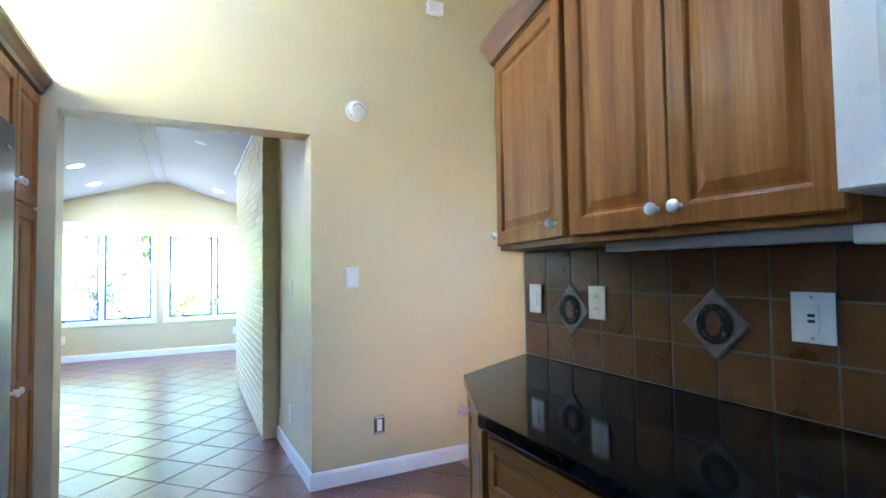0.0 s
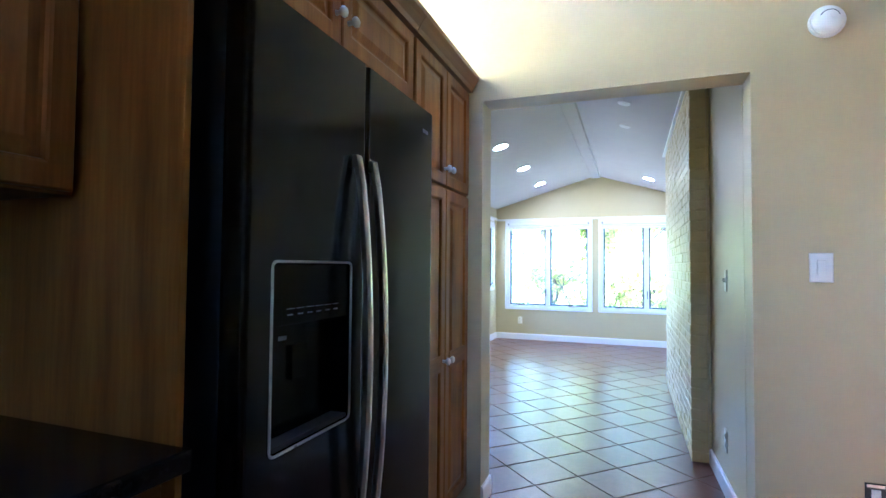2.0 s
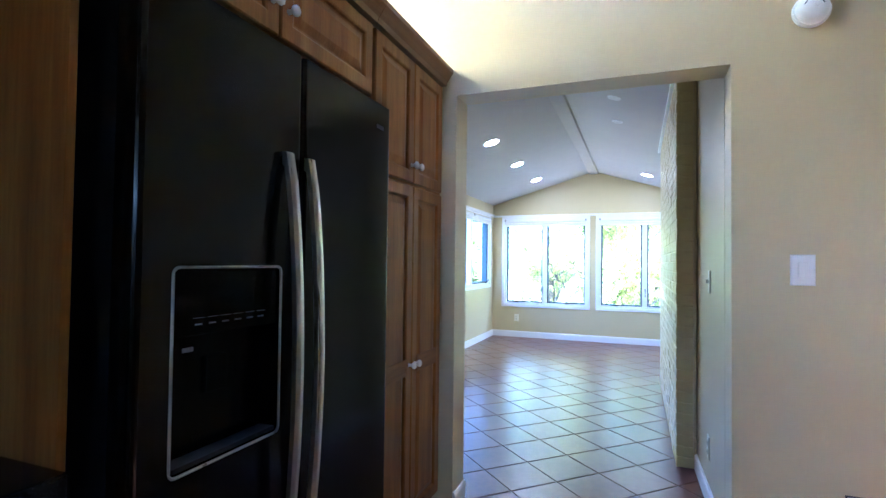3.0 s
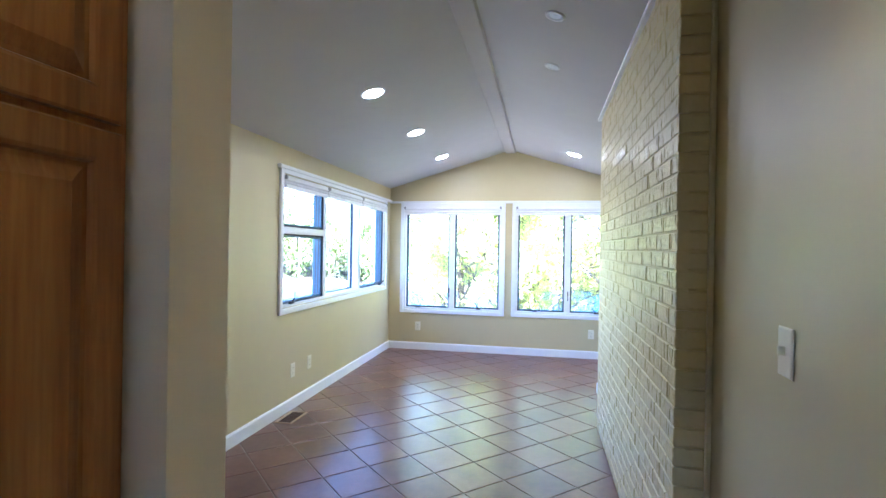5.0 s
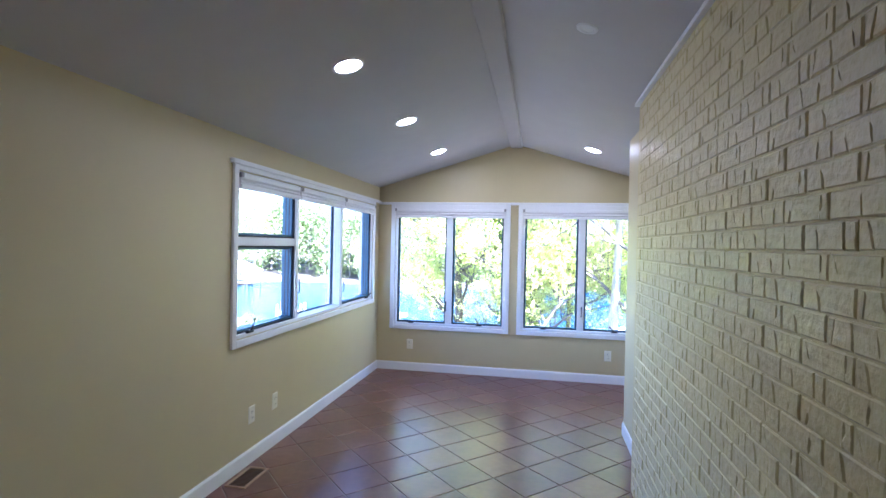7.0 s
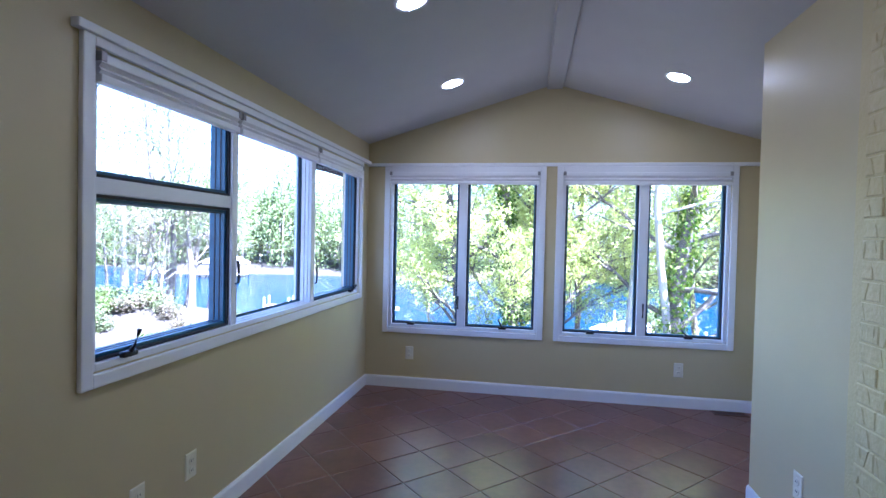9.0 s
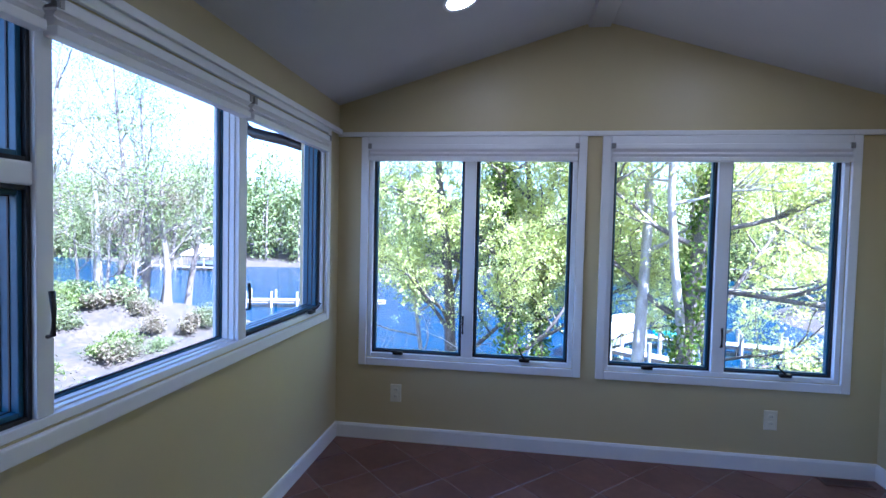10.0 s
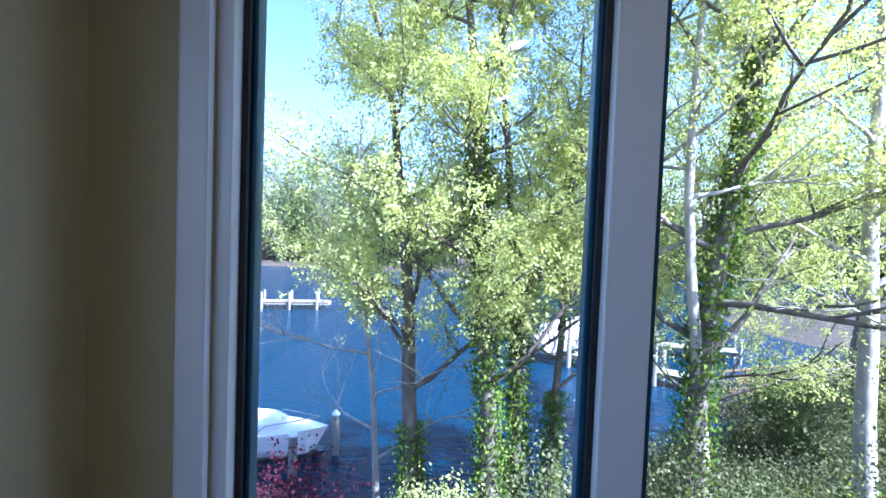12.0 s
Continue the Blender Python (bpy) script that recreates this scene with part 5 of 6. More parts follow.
def wander(r, p, d, length, steps, bend, lift=0.0):
    pts = [p.copy()]
    for _ in range(steps):
        d = (d + Vector((r.uniform(-bend, bend), r.uniform(-bend, bend), r.uniform(-bend, bend) + lift))).normalized()
        pts.append(pts[-1] + d * (length / steps))
    return pts, d


def grow(r, base, height, spread, limbs, first=0.35, trunk_r=0.16, lean=(0, 0), sub=5, twig=4, rise=0.5):
    """Trunk, limbs, branches and twigs. Returns strands and the twigs' points."""
    strands, tips = [], []
    tp, _ = wander(r, Vector(base), Vector((lean[0], lean[1], 1)).normalized(), height, 9, 0.07, 0.03)
    strands.append((tp, [trunk_r * (1.25 if i == 0 else 1) * (1 - 0.85 * i / 9) + 0.01 for i in range(10)], 9))
    for k in range(limbs):
        f = first + (1 - first) * (k + r.random()) / limbs
        i = min(8, int(f * 9))
        p = tp[i].lerp(tp[i + 1], f * 9 - i)
        a = k * 2.4 + r.uniform(-0.5, 0.5)
        d = Vector((math.cos(a), math.sin(a), r.uniform(0.1, 1.0) * rise + 0.15)).normalized()
        ln = spread * (1.15 - 0.6 * f) * r.uniform(0.7, 1.2)
        r0 = trunk_r * (1 - 0.8 * f) * 0.40 + 0.007
        lp, ld = wander(r, p, d, ln, 6, 0.22, 0.05)
        strands.append((lp, [r0 * (1 - 0.8 * j / 6) + 0.004 for j in range(7)], 6))
        for s in range(sub):
            g = r.uniform(0.25, 1.0)
            j = min(5, int(g * 6))
            q = lp[j].lerp(lp[j + 1], g * 6 - j)
            d2 = (ld + Vector((r.uniform(-1, 1), r.uniform(-1, 1), r.uniform(-0.4, 0.8)))).normalized()
            bp_, bd = wander(r, q, d2, ln * r.uniform(0.3, 0.55), 4, 0.3, 0.04)
            strands.append((bp_, [r0 * 0.42 * (1 - 0.75 * w / 4) + 0.003 for w in range(5)], 5))
            for t in range(twig):
                h = r.randrange(1, 5)
                d3 = (bd + Vector((r.uniform(-1.2, 1.2), r.uniform(-1.2, 1.2), r.uniform(-0.7, 0.8)))).normalized()
                wp, _ = wander(r, bp_[h], d3, ln * r.uniform(0.12, 0.25), 3, 0.35, 0.0)
                strands.append((wp, [0.0065, 0.005, 0.004, 0.0025], 3))
                tips += wp[1:]
    return strands, tips


def tree(x, y, height, spread, limbs, label, leaf=None, per_tip=3, size=0.12, scatter=0.22, bark=None, seed=1, ivy=0.0, group="", **kw):
    r, gen = random.Random(seed), np.random.default_rng(seed)
    z = ground_z(x, y) - 0.15
    t = thing("tree", label, "tree", pose(x, y, z), group)
    strands, tips = grow(r, (0, 0, 0), height, spread, limbs, **kw)
    tr_ = new("trunk", tubes_mesh("trunk", strands, bark or BARK))
    tr_.parent = t
    if leaf and per_tip:
        c = np.repeat(np.array([tuple(p) for p in tips]), per_tip, axis=0)
        if per_tip > 12:                       # small leaves gathered in tufts about the twigs
            tuft = np.repeat(gen.normal(size=(len(tips) * 4, 3)) * scatter, -(-per_tip // 4), axis=0).reshape(len(tips), -1, 3)[:, :per_tip].reshape(-1, 3)
            c = c + tuft + gen.normal(size=c.shape) * 0.055
        else:
            c = c + gen.normal(size=c.shape) * scatter
        cr = new("crown", leaves_mesh("crown", c, size, leaf, gen))
        cr.parent = t
    if ivy:
        tp = strands[0][0]
        pts = []
        for _ in range(int(1700 * ivy)):
            f = r.random() * 8.99 * min(1.0, ivy * 0.22)
            i = int(f)
            a, q = r.uniform(0, 6.283), strands[0][1][i] + abs(r.gauss(0, 0.10)) + 0.02
            p = tp[i].lerp(tp[i + 1], f - i)
            pts.append((p.x + q * math.cos(a), p.y + q * math.sin(a), p.z))
        iv = new("ivy", leaves_mesh("ivy", pts, 0.088, LEAF_IVY, gen, 0.8))
        iv.parent = t
        tagged(iv, "glossy green ivy round the trunk")
    return t


def shrub(x, y, wide, high, leaf, label, count=900, size=0.09, seed=1, lift=0.0):
    r, gen = random.Random(seed), np.random.default_rng(seed)
    s = thing("shrub", label, "shrub", pose(x, y, ground_z(x, y) + lift - 0.05), "shrubs on the bank")
    strands, heads = [], []
    for k in range(14):
        a, q = r.uniform(0, 6.283), r.uniform(0.1, 1)
        d = Vector((math.cos(a) * q * wide * 0.55, math.sin(a) * q * wide * 0.55, high * r.uniform(0.5, 1.0) * (1.1 - 0.45 * q))).normalized()
        pts, _ = wander(r, Vector((r.uniform(-0.1, 0.1), r.uniform(-0.1, 0.1), 0)), d, math.hypot(wide * 0.5 * q, high * (1.0 - 0.4 * q)), 5, 0.2, 0.02)
        strands.append((pts, [0.018, 0.014, 0.011, 0.008, 0.006, 0.003], 5))
        heads += pts[2:]
    st = new("stems", tubes_mesh("stems", strands, BARK))
    st.parent = s
    h = np.array([tuple(p) for p in heads])
    c = h[gen.integers(0, len(h), count)] + gen.normal(size=(count, 3)) * np.array([wide * 0.13, wide * 0.13, high * 0.11])
    c[:, 2] = np.abs(c[:, 2])
    lv = new("foliage", leaves_mesh("foliage", c, size, leaf, gen))
    lv.parent = s
    return s


# trees before the gable windows
G1 = "trees before the gable windows"
tree(0.05, 19.7, 12.5, 3.70, 17, "fresh green tree with a dark ivied trunk above the creek", LEAF_SPRING, 44, 0.058, 0.22, seed=11, ivy=1.2, group=G1, first=0.30, trunk_r=0.2, lean=(-0.02, 0), sub=6, twig=5)
tree(1.65, 18.8, 13.5, 3.81, 18, "fresh green tree with its trunk wrapped in ivy", LEAF_SPRING, 44, 0.058, 0.22, seed=12, ivy=3.2, group=G1, first=0.27, trunk_r=0.19, sub=6, twig=5)
tree(2.25, 19.7, 13.0, 2.91, 14, "slender ivied tree with fresh leaves", LEAF_SPRING, 40, 0.058, 0.22, seed=13, ivy=2.4, group=G1, first=0.30, trunk_r=0.14)
tree(3.2, 20.6, 12.0, 2.69, 14, "slender tree with fresh yellow-green leaves", LEAF_SPRING, 40, 0.058, 0.22, seed=14, ivy=1.5, group=G1, first=0.32, trunk_r=0.11)
tree(5.0, 18.1, 14.5, 4.03, 22, "tall tree with an ivy-clad trunk and fresh leaves", LEAF_SPRING, 44, 0.058, 0.22, seed=15, ivy=3.6, group=G1, first=0.28, trunk_r=0.22, sub=6, twig=5)
tree(5.45, 18.0, 13.0, 3.0, 8, "pale grey bare-barked tree", LEAF_SPRING, 1, 0.13, 0.25, PALE_BARK, seed=16, group=G1, first=0.50, trunk_r=0.13, lean=(-0.05, 0))
tree(4.1, 18.3, 13.0, 3.0, 9, "pale mottled tree with a bare lower trunk", LEAF_SPRING, 32, 0.058, 0.22, PALE_BARK, seed=24, group=G1, first=0.45, trunk_r=0.17)
tree(8.5, 18.4, 14.0, 3.6, 12, "mottled grey tree with thin green leaves", LEAF_SPRING, 32, 0.058, 0.22, PALE_BARK, seed=17, ivy=0.6, group=G1, first=0.35, trunk_r=0.2)
tree(7.6, 22.5, 12.0, 3.81, 16, "fresh green tree by the water", LEAF_SPRING, 40, 0.058, 0.22, seed=18, group=G1, first=0.27, trunk_r=0.15)
tree(12.4, 20.5, 13.0, 4.03, 17, "green tree on the bank", LEAF_GREEN, 28, 0.072, 0.22, seed=19, group=G1, first=0.27, trunk_r=0.17)
tree(14.5, 27.0, 14.0, 4.48, 17, "green tree further down the bank", LEAF_SPRING, 40, 0.058, 0.22, seed=20, group=G1, first=0.27, trunk_r=0.18)
tree(18.5, 22.0, 13.0, 4.48, 17, "green tree beside the steps", LEAF_GREEN, 28, 0.072, 0.22, seed=21, group=G1, first=0.27, trunk_r=0.18)
tree(7.2, 15.6, 9.0, 2.6, 8, "half-bare young tree near the house", LEAF_SPRING, 1, 0.12, 0.2, PALE_BARK, seed=22, group=G1, first=0.30, trunk_r=0.08)
tree(-0.9, 20.9, 10.0, 3.6, 12, "bare pale tree leaning over the water", LEAF_BUD, 1, 0.05, 0.1, PALE_BARK, seed=23, group=G1, first=0.22, trunk_r=0.09, lean=(-0.08, 0.05), rise=0.3)

# trees on the point across the inlet
G2 = "trees on the point across the inlet"
for k, (x, y, h, sp) in enumerate(((-31, 37.5, 21, 6.5), (-33.5, 39.5, 23, 7), (-28.5, 41.0, 18, 5.5), (-37, 41, 24, 7.5), (-42, 44, 23, 7), (-25.5, 40, 15, 5), (-47, 42, 22, 7), (-30, 45.5, 19, 6), (-55, 48, 23, 7.5), (-38, 50, 20, 6), (-22.5, 38.5, 10, 4), (-24.5, 43.5, 12, 4), (-35, 46, 17, 6.5), (-27, 44, 14, 6), (-44, 49, 19, 7), (-50, 46, 20, 7))):
    tree(x, y, h, sp, 11, "tall pale tree with bare spring branches", LEAF_FAR if k % 3 else LEAF_BUD, 3 if k % 3 == 0 else 4, 0.16, 0.5, PALE_BARK if k % 4 == 0 else BARK, seed=40 + k, group=G2, first=0.3, trunk_r=0.27, lean=(0.1 * (k % 3) - 0.04, 0), rise=0.9, sub=5, twig=4)

# undergrowth on the point
ug = random.Random(31)
for k in range(12):
    tree(-24.5 - 24 * (k + ug.random()) / 12, ug.uniform(37, 45), ug.uniform(7, 11), ug.uniform(3.2, 4.4), 10, "low twiggy tree with thin grey-green spring leaves", LEAF_FAR if k % 2 else LEAF_BUD, 5, 0.13, 0.4, BARK, seed=460 + k, group="young trees on the point", first=0.15, trunk_r=0.12, rise=0.7)
for k in range(15):
    f = ug.random()
    x, y = -21 - 34 * f + ug.uniform(-3, 3), 33.0 + 6 * f + ug.uniform(-2.5, 6.5)
    shrub(x, y, ug.uniform(2.0, 3.6), ug.uniform(1.0, 2.0), ug.choice((LEAF_GREY, LEAF_FAR, LEAF_GREY, LEAF_BUD, LEAF_BUD)), "tangled undergrowth on the wooded point", 1100, 0.22, 200 + k)

# shrubs
for k, (x, y, wd, hi, lf, nm) in enumerate((
        (-21, 32.5, 3.6, 2.0, LEAF_GREEN, "round green shrub on the point"), (-25, 32.5, 4.0, 2.2, LEAF_GREY, "grey-green shrub on the point"),
        (-20.5, 34.5, 2.6, 1.7, LEAF_BUD, "pinkish leafless shrub on the point"), (-28, 34, 3.2, 1.7, LEAF_GREEN, "round green shrub on the point"),
        (-31, 33.5, 3.5, 1.8, LEAF_GREY, "grey-green shrub on the point"), (-35, 35, 3.8, 2.0, LEAF_GREEN, "round green shrub on the point"),
        (-23, 36.5, 3.0, 1.6, LEAF_GREY, "grey-green shrub under the trees"), (-29, 37, 2.6, 1.5, LEAF_GREEN, "low green shrub under the trees"),
        (-40, 36.5, 4.2, 2.2, LEAF_GREEN, "broad green shrub on the point"), (-18.5, 37.0, 3.4, 2.6, LEAF_GREY, "grey-green shrub at the tip of the point"))):
    shrub(x, y, wd * 0.62, hi * 0.62, lf, nm, 1000, 0.16, 70 + k)
for k, (x, y, wd, hi, lf, nm) in enumerate((
        (2.3, 15.6, 2.4, 1.8, LEAF_GREY, "grey-green shrub below the window"), (4.4, 16.6, 2.8, 2.2, LEAF_GREY, "twiggy grey-green shrub below the window"),
        (6.4, 14.2, 3.0, 2.6, LEAF_GREY, "dense grey-green shrub on the bank"), (8.2, 15.2, 3.2, 2.6, LEAF_GREEN, "dense dark green shrub on the bank"),
        (10.6, 15.6, 3.2, 2.5, LEAF_GREY, "dense grey-green shrub on the bank"), (0.6, 16.6, 2.2, 1.5, LEAF_SPRING, "light green shrub with pale new leaves"),
        (12.8, 16.5, 3.2, 2.5, LEAF_GREEN, "dark green shrub on the bank"), (3.4, 20.2, 2.0, 1.5, LEAF_GREY, "thin shrub by the water"),
        (-8.5, 14.0, 3.0, 2.2, LEAF_GREEN, "green shrub on the near bank"), (-12.5, 14.5, 3.4, 2.2, LEAF_GREEN, "green shrub on the near bank"),
        (-10.5, 11.0, 2.6, 1.9, LEAF_RED, "dark red shrub on the near bank"), (-6.0, 17.5, 2.4, 1.5, LEAF_GREY, "grey-green shrub on the near bank"))):
    shrub(x, y, wd, hi, lf, nm, 4800, 0.065, 90 + k)
for k in range(30):
    x, y = ug.uniform(5.4, 14.0), ug.uniform(16.5, 30.0)
    if x - 0.93 > 0.9 * (y - 9.1):
        x = 0.93 + 0.7 * (y - 9.1)
    shrub(x, y, ug.uniform(2.2, 3.2), ug.uniform(1.5, 2.3), ug.choice((LEAF_GREY, LEAF_GREY, LEAF_GREY, LEAF_GREEN)), "dense twiggy shrub on the bank below the window", 4200, 0.07, 300 + k)
for k in range(11):
    f = ug.random()
    x, y = -19.5 - 24 * f + ug.uniform(-1, 1), 30.6 + 2.5 * f + ug.uniform(-1.2, 2.5)
    shrub(x, y, ug.uniform(1.6, 2.8), ug.uniform(0.8, 1.5), ug.choice((LEAF_GREY, LEAF_GREEN, LEAF_GREY, LEAF_BUD)), "low shrub along the edge of the point", 1200, 0.18, 340 + k)
for k in range(12):
    x, y = ug.uniform(11.5, 18.0), ug.uniform(24.5, 33.5)
    shrub(x, y, ug.uniform(3.0, 4.2), ug.uniform(1.8, 2.8), ug.choice((LEAF_GREY, LEAF_GREY, LEAF_BUD, LEAF_GREEN)), "dense twiggy shrub on the far part of the bank", 1800, 0.13, 380 + k)
for k in range(16):
    x, y = ug.uniform(-31, -18.5), ug.uniform(29.5, 36.0)
    if ground_z(x, y) > WATER_Z + 0.5:
        shrub(x, y, ug.uniform(1.2, 2.2), ug.uniform(0.7, 1.3), ug.choice((LEAF_GREY, LEAF_GREEN, LEAF_BUD, LEAF_FAR)), "low mixed shrub on the mulched slope of the point", 1000, 0.16, 400 + k)
for k in range(34):
    x, y = -19.0 - 19 * ug.random() ** 1.3, ug.uniform(22.5, 35.0)
    if ground_z(x, y) > WATER_Z + 0.4:
        shrub(x, y, ug.uniform(1.0, 2.1), ug.uniform(0.5, 1.1), ug.choice((LEAF_GREY, LEAF_FAR, LEAF_FAR, LEAF_BUD, LEAF_GREEN)), "low rounded shrub on the sunny mulched slope", 700, 0.12, 430 + k)
shrub(-2.6, 18.7, 3.0, 2.5, LEAF_RED, "dark red maple above the moored boat", 4200, 0.09, 120)

# far woods: crowns of many small clumps
gen = np.random.default_rng(5)
r5 = random.Random(5)
for name, mat, count, keep in (("far_woods", LEAF_FAR, 470, 0), ("far_budding_woods", LEAF_BUD, 80, 1)):
    cs, st = [], []
    for k in range(count):
        if k % 5 == 4:
            x, y = r5.uniform(46, 150), r5.uniform(52, 84)
        else:
            x, y = r5.uniform(-240, 200), 109 + 46 * r5.random() ** 2 + 0.0
        zg = ground_z(x, y)
        h = r5.uniform(15, 26) if -140 < x < -38 and y > 105 else r5.uniform(8, 24)
        w_ = r5.uniform(2.6, 5.2)
        n = 700
        u = gen.normal(size=(n, 3))
        u /= np.linalg.norm(u, axis=1)[:, None]
        u *= gen.uniform(0.45, 1.0, n)[:, None] * (1 + 0.35 * np.sin(u[:, :1] * 5 + k) * np.cos(u[:, 1:2] * 4))
        cs.append(u * np.array([w_, w_, h * 0.54]) + np.array([x, y, zg + h * 0.46]))
        st.append(([Vector((x, y, zg - 0.3)), Vector((x, y, zg + h * 0.5)), Vector((x + 0.5, y, zg + h * 0.9))], [0.28, 0.2, 0.05], 5))
    ob = thing(name, "distant spring woods along the far shore" if not keep else "distant woods still in bud", "woods", kind="stuff")
    a = new("foliage", leaves_mesh("foliage", np.concatenate(cs), 0.72, mat, gen))
    b = new("trunks", tubes_mesh("trunks", st, BARK))
    a.parent = b.parent = ob

# stones along the tip of the point
gs = random.Random(9)
stones = bmesh.new()
for k in range(170):
    a = gs.uniform(-2.6, 0.6)
    x, y = -25 + (9.4 + gs.uniform(-0.5, 0.6)) * math.cos(a), 37.5 + (9.4 + gs.uniform(-0.5, 0.6)) * math.sin(a)
    bmesh.ops.create_icosphere(stones, subdivisions=1, radius=gs.uniform(0.18, 0.42), matrix=pose(x, y, WATER_Z + gs.uniform(0.0, 0.25), gs.uniform(0, 90), gs.uniform(0, 90), 0) @ Matrix.Diagonal((1.3, 1, 0.7, 1)))
solid("shore_stones", stones, RIPRAP, "grey stones along the waterline", "stones", kind="stuff")


# ---- boats and docks ----
def hull(bm, length, beam, depth, sheer=0.25):
    """A pointed hull along local x, bow at +length; keel at z = 0."""
    rows = []
    for k in range(11):
        f = k / 10
        half_b = beam / 2 * (1 - max(0, (f - 0.45) / 0.55) ** 2.2) + 0.01
        top = depth * (1 + sheer * f * f)
        kx = length * f
        rows.append([bm.verts.new((kx - (0.12 * length * (1 - zz) if k == 10 else 0), yy, top * zz)) for yy, zz in
                     ((-half_b, 1), (-half_b * 0.94, 0.55), (-half_b * 0.72, 0.2), (0, 0.0 if k < 9 else 0.25), (half_b * 0.72, 0.2), (half_b * 0.94, 0.55), (half_b, 1))])
    for a, b in zip(rows, rows[1:]):
        for i in range(6):
            bm.faces.new((a[i], b[i], b[i + 1], a[i + 1]))
        bm.faces.new((a[6], b[6], b[0], a[0]))
    bm.faces.new(rows[0])
    bm.faces.new(rows[-1][::-1])
    return bm


b1 = thing("motor_boat", "white cabin motor boat moored at the dock", "boat", pose(-10.3, 27.2, WATER_Z - 0.35, 0, 0, -2))
part("hull", hull(bmesh.new(), 6.6, 2.4, 1.15), HULL, b1, "white gelcoat hull")
sl = hull(bmesh.new(), 6.64, 2.43, 0.42)
part("hull_stripe", sl, HULL_DARK, b1, "dark hull side", m=pose(-0.01, 0, 0.02))
cb = bmesh.new()
prism(cb, [(1.7, -0.95), (4.3, -0.8), (4.9, -0.4), (4.9, 0.4), (4.3, 0.8), (1.7, 0.95)], 1.15, 1.6, 0.06)
part("cabin", cb, HULL, b1, "white cabin")
part("windscreen", bm_box(2.2, 2.3, -0.85, 0.85, 1.6, 2.05, 0.02), HULL_DARK, b1, "dark windscreen")
part("hardtop", bm_box(0.6, 3.0, -0.95, 0.95, 2.25, 2.36, 0.05), HULL, b1, "white hardtop")
for x, y in ((0.8, -0.85), (0.8, 0.85), (2.8, -0.85), (2.8, 0.85)):
    part("post", tube(bmesh.new(), [(x, y, 1.15), (x, y, 2.26)], 0.03, 6), STEEL, b1)
part("console", bm_box(1.9, 2.6, -0.4, 0.4, 1.15, 1.75, 0.05), HULL_DARK, b1)
part("rail", tube(bmesh.new(), [(4.2, -0.95, 1.3), (4.6, -0.85, 1.6), (6.3, 0, 1.75), (4.6, 0.85, 1.6), (4.2, 0.95, 1.3)], 0.02, 6), STEEL, b1)

b2_ = thing("covered_boat", "boat under a white cover on a boat lift", "boat", pose(10.2, 45.5, WATER_Z + 0.5, 0, 0, 228))
part("hull", hull(bmesh.new(), 6.8, 2.4, 1.1), HULL, b2_, "white hull")
cv = bmesh.new()
hull(cv, 6.4, 2.44, 0.95, 0.1)
for v in cv.verts:
    v.co.z = 1.05 + max(0, 1.1 - v.co.z) * 0.9
part("cover", cv, CANVAS, b2_, "white canvas cover")
for x, y in ((0.8, -1.6), (0.8, 1.6), (5.4, -1.6), (5.4, 1.6)):
    part("lift_post", tube(bmesh.new(), [(x, y, -2.5), (x, y, 2.6)], 0.12, 8), PILING, b2_, "white piling")
for x in (0.8, 5.4):
    part("lift_beam", bm_box(x - 0.08, x + 0.08, -1.6, 1.6, 0.0, 0.15), TIMBER, b2_)


def dock(x0, y0, x1, y1, width, label, piles=True, rail=False):
    d = thing("dock", label, "dock", pose(x0, y0, WATER_Z + 0.75, 0, 0, math.degrees(math.atan2(y1 - y0, x1 - x0))))
    ln = math.hypot(x1 - x0, y1 - y0)
    for s in (-1, 1):
        part("beam", bm_box(0, ln, s * width * 0.4 - 0.06, s * width * 0.4 + 0.06, -0.28, -0.05), TIMBER, d)
    pb_ = bmesh.new()
    for k in range(int(ln / 0.3)):
        box(pb_, k * 0.3, k * 0.3 + 0.285, -width / 2, width / 2, -0.05, 0.0)
    part("planks", pb_, PILING if not rail else RAILWOOD, d, "weathered planks")
    for k in range(int(ln / 2.6) + 1):
        for s in (-1, 1):
            part("piling", tube(bmesh.new(), [(k * 2.6, s * (width / 2 + 0.13), -2.2), (k * 2.6, s * (width / 2 + 0.13), 0.95)], 0.13, 8), PILING, d, "pale piling")
    return d


dock(-26, 55.5, -12.0, 58.5, 1.5, "long pale dock with pilings out in the creek")
dock(20.0, 44.0, 9.5, 47.0, 1.5, "pale dock beside the boat lift")
dock(14.5, 36.5, 8.2, 41.5, 1.3, "weathered dock running out to the boat lift")
dock(-68, 90, -52, 93, 1.6, "far dock before the boat house")
for x, y in ((-3.45, 27.0), (-4.35, 25.0), (2.6, 40.0), (4.9, 39.5)):
    pl = thing("mooring_post", "pale mooring post standing in the water", "post", pose(x, y, WATER_Z - 1.5), "mooring posts in the creek")
    part("shaft", tube(bmesh.new(), [(0, 0, 0), (0, 0, 3.0)], 0.14, 10), PILING, pl)
    part("cap", lathe(bmesh.new(), [(0.16, 2.98), (0.16, 3.03), (0.02, 3.2)], sides=10), HULL, pl, "white cap")
ky = thing("kayak", "teal kayak lying on the dock", "kayak", pose(14.6, 45.55, WATER_Z + 0.76, 0, 0, 163))
part("hull", hull(bmesh.new(), 2.8, 0.7, 0.35), TEAL, ky)

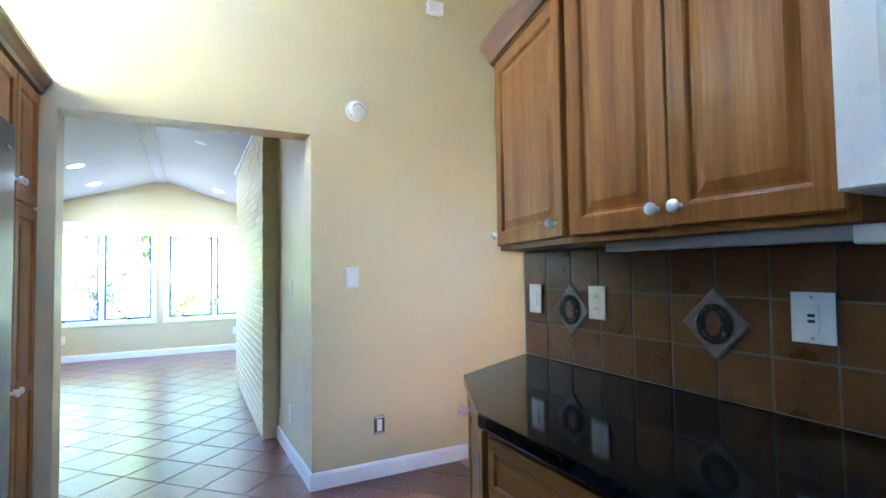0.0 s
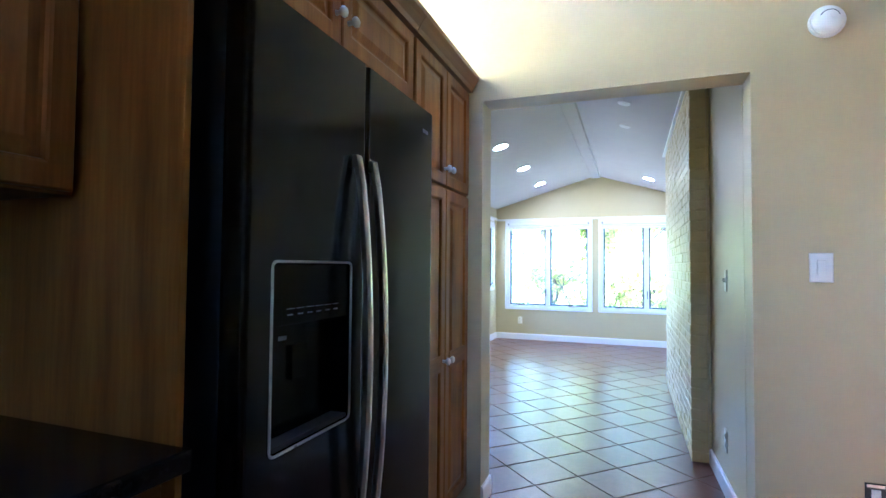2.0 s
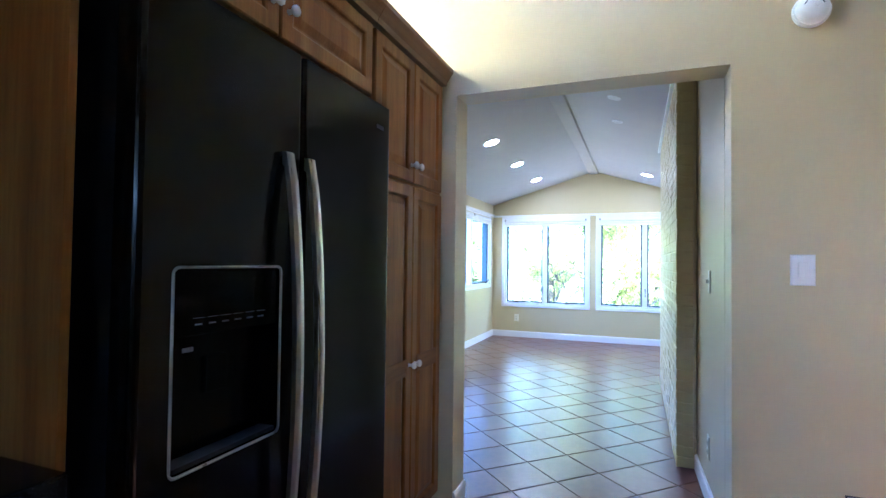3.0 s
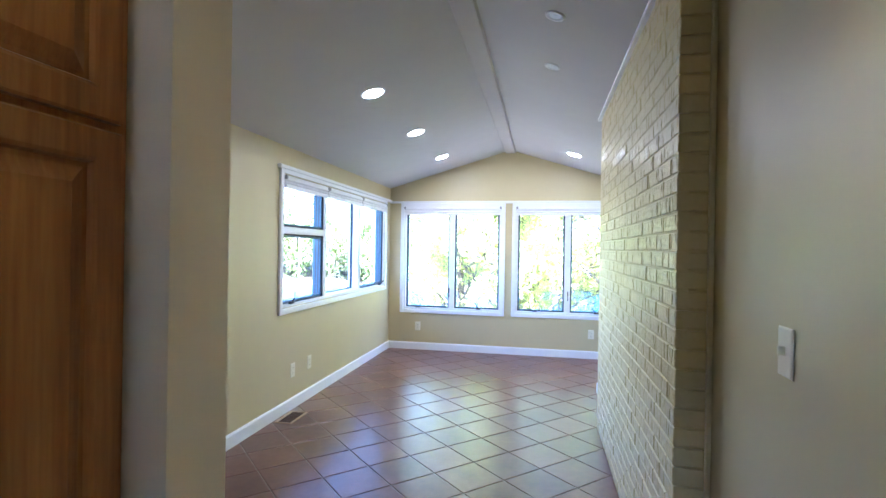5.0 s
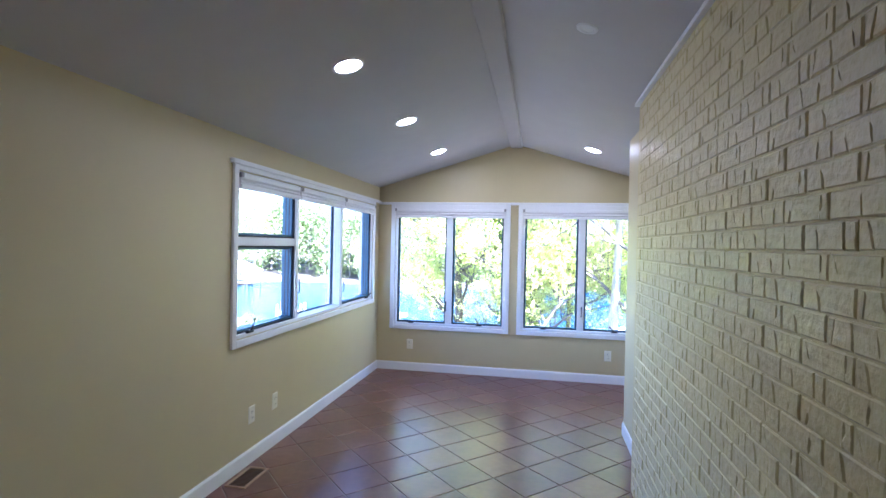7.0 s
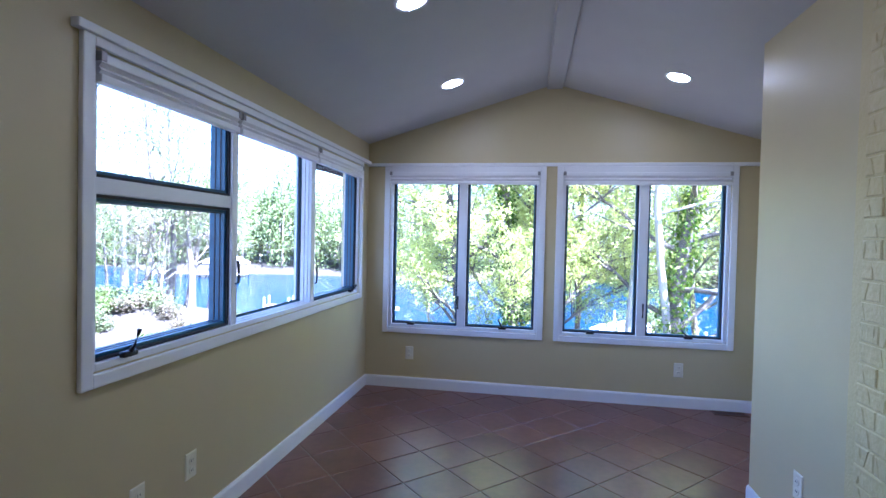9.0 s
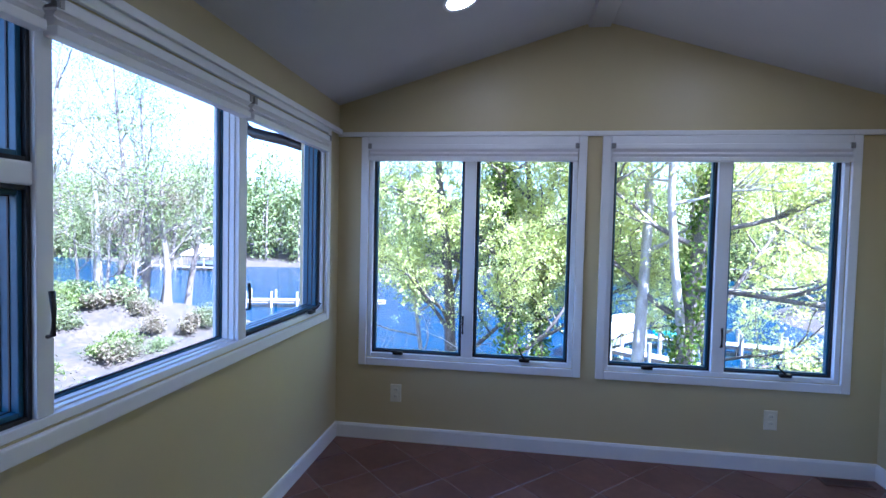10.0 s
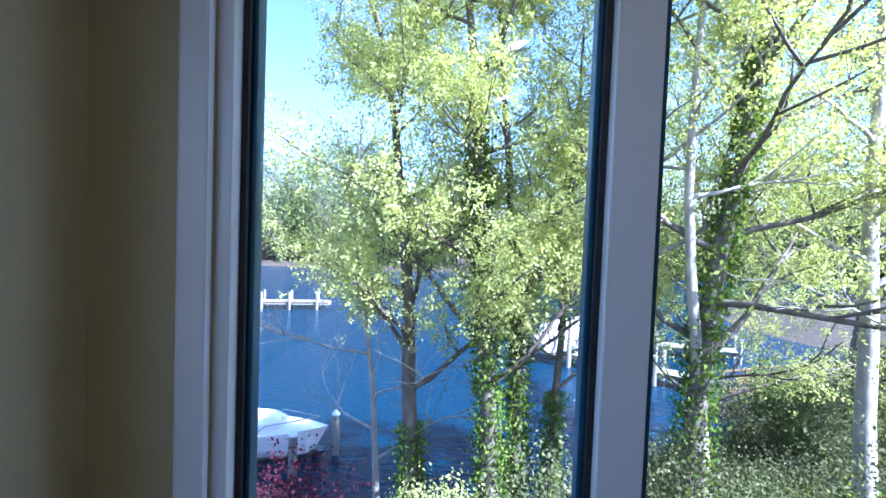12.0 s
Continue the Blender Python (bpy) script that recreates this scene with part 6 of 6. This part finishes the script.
bh = thing("boat_house", "open boat house with a white peaked roof on posts", "boat house", pose(-55.5, 93, WATER_Z) @ Matrix.Diagonal((0.72, 0.72, 0.72, 1)))
rf_ = bmesh.new()
vv = [rf_.verts.new(p) for p in ((-5, -4, 4.0), (5, -4, 4.0), (5, 4, 4.0), (-5, 4, 4.0), (-1.2, 0, 6.6), (1.2, 0, 6.6), (-5, -4, 3.8), (5, -4, 3.8), (5, 4, 3.8), (-5, 4, 3.8))]
for q in ((0, 1, 5, 4), (1, 2, 5), (2, 3, 4, 5), (3, 0, 4), (6, 7, 1, 0), (7, 8, 2, 1), (8, 9, 3, 2), (9, 6, 0, 3), (9, 8, 7, 6)):
    rf_.faces.new([vv[i] for i in q])
part("roof", rf_, CANVAS, bh, "white peaked roof")
for x in (-4.6, -1.5, 1.5, 4.6):
    for y in (-3.6, 3.6):
        part("post", tube(bmesh.new(), [(x, y, -1.5), (x, y, 3.9)], 0.16, 6), PILING, bh)
part("deck", bm_box(-5.5, 5.5, -4.4, 4.4, 0.8, 1.0), PILING, bh)
part("boat", hull(bmesh.new(), 7.0, 2.4, 1.1), HULL, bh, "white boat inside", m=pose(-3.5, 0, 1.2))

# timber steps and rail down to the dock
sr = thing("dock_steps", "orange-brown timber walkway with rails down to the dock", "walkway")
WALKWAY = [((16.0, 37.0), -7.0), ((19.5, 37.6), -6.7), ((23.0, 37.0), -6.3), ((27.0, 38.5), -5.7)]
for (pa_, za), (pb2, zb) in zip(WALKWAY, WALKWAY[1:]):
    ang = math.degrees(math.atan2(pb2[1] - pa_[1], pb2[0] - pa_[0]))
    ln = math.hypot(pb2[0] - pa_[0], pb2[1] - pa_[1])
    m = pose(pa_[0], pa_[1], za, 0, -math.degrees(math.atan2(zb - za, ln)), ang)
    part("deck", bm_box(0, ln, -0.6, 0.6, -0.12, 0, 0.01), RAILWOOD, sr, m=m)
    for s in (-0.6, 0.6):
        for h in (0.35, 0.65, 0.98):
            part("rail", bm_box(0, ln, s - 0.025, s + 0.025, h - 0.05, h + 0.05, 0.006), RAILWOOD, sr, m=m)
        for k in range(int(ln / 1.4) + 1):
            part("post", bm_box(k * 1.4 - 0.05, k * 1.4 + 0.05, s - 0.05, s + 0.05, -2.0, 1.05, 0.006), RAILWOOD, sr, m=m)

# pale houses far behind the trees
for k, (x, y) in enumerate(((36, 128), (-20, 134), (-96, 130))):
    hz = ground_z(x, y) - 0.3
    ho = thing("house", "pale sided house far behind the trees", "house", pose(x, y, hz, 0, 0, 12 * k), "far houses")
    part("wall", slab_with_holes("x", -7, 7, -4, 4, 0, 5.4), SIDING, ho)
    rb2 = bmesh.new()
    e = [[rb2.verts.new((xx, yy, zz)) for yy, zz in ((-4.6, 5.2), (0, 8.4), (4.6, 5.2), (0, 8.1))] for xx in (-7.5, 7.5)]
    rb2.faces.new(e[0])
    rb2.faces.new(e[1][::-1])
    for i in range(4):
        rb2.faces.new((e[0][i], e[1][i], e[1][(i + 1) % 4], e[0][(i + 1) % 4]))
    part("roof", rb2, ROOFING, ho)
    for i in range(4):
        for z in (1.0, 3.5):
            part("window", bm_box(-5.6 + i * 3.2, -4.4 + i * 3.2, -4.06, -4.0, z, z + 1.4, 0.02), HULL_DARK, ho)

# downspout elbow outside the corner
ds = thing("downspout", "dark metal downspout elbow under the eave", "downspout")
part("pipe", tube(bmesh.new(), [(-0.43, 10.0, 2.3), (-0.43, 10.0, 2.19), (-0.405, 10.0, 2.12), (-0.34, 10.0, 2.085), (-0.1, 10.0, 2.03), (0.05, 10.0, 1.985), (0.09, 10.0, 1.93), (0.095, 10.0, 1.8), (0.095, 10.0, -2.6)], 0.038, 10), BRONZE, ds, smooth=True)
part("strap", bm_box(0.05, 0.14, 9.955, 10.045, 0.6, 0.64), BRONZE, ds)

# eave and gutter over the side window
ev = bmesh.new()
box(ev, -0.44, LEFT - T - 0.002, OPEN_Y1, 10.75, 2.33, 2.36)
box(ev, LEFT - T - 0.002, LEFT + 0.4, FAR + T + 0.06, 10.75, 2.33, 2.36)
solid("eave", ev, BRONZE, "dark painted soffit board under the roof edge", "eave", kind="structure")
gt = bmesh.new()
pr = [(-0.50, 2.37), (-0.505, 2.30), (-0.48, 2.255), (-0.41, 2.25), (-0.39, 2.27), (-0.39, 2.33), (-0.445, 2.33), (-0.445, 2.37)]
ga, gb = ([gt.verts.new((x, y, z)) for x, z in pr] for y in (OPEN_Y1, 10.78))
gt.faces.new(ga)
gt.faces.new(gb[::-1])
for i in range(len(pr)):
    q = (i + 1) % len(pr)
    gt.faces.new((ga[i], gb[i], gb[q], ga[q]))
solid("gutter", gt, BRONZE, "dark metal gutter along the eave", "gutter", kind="structure")
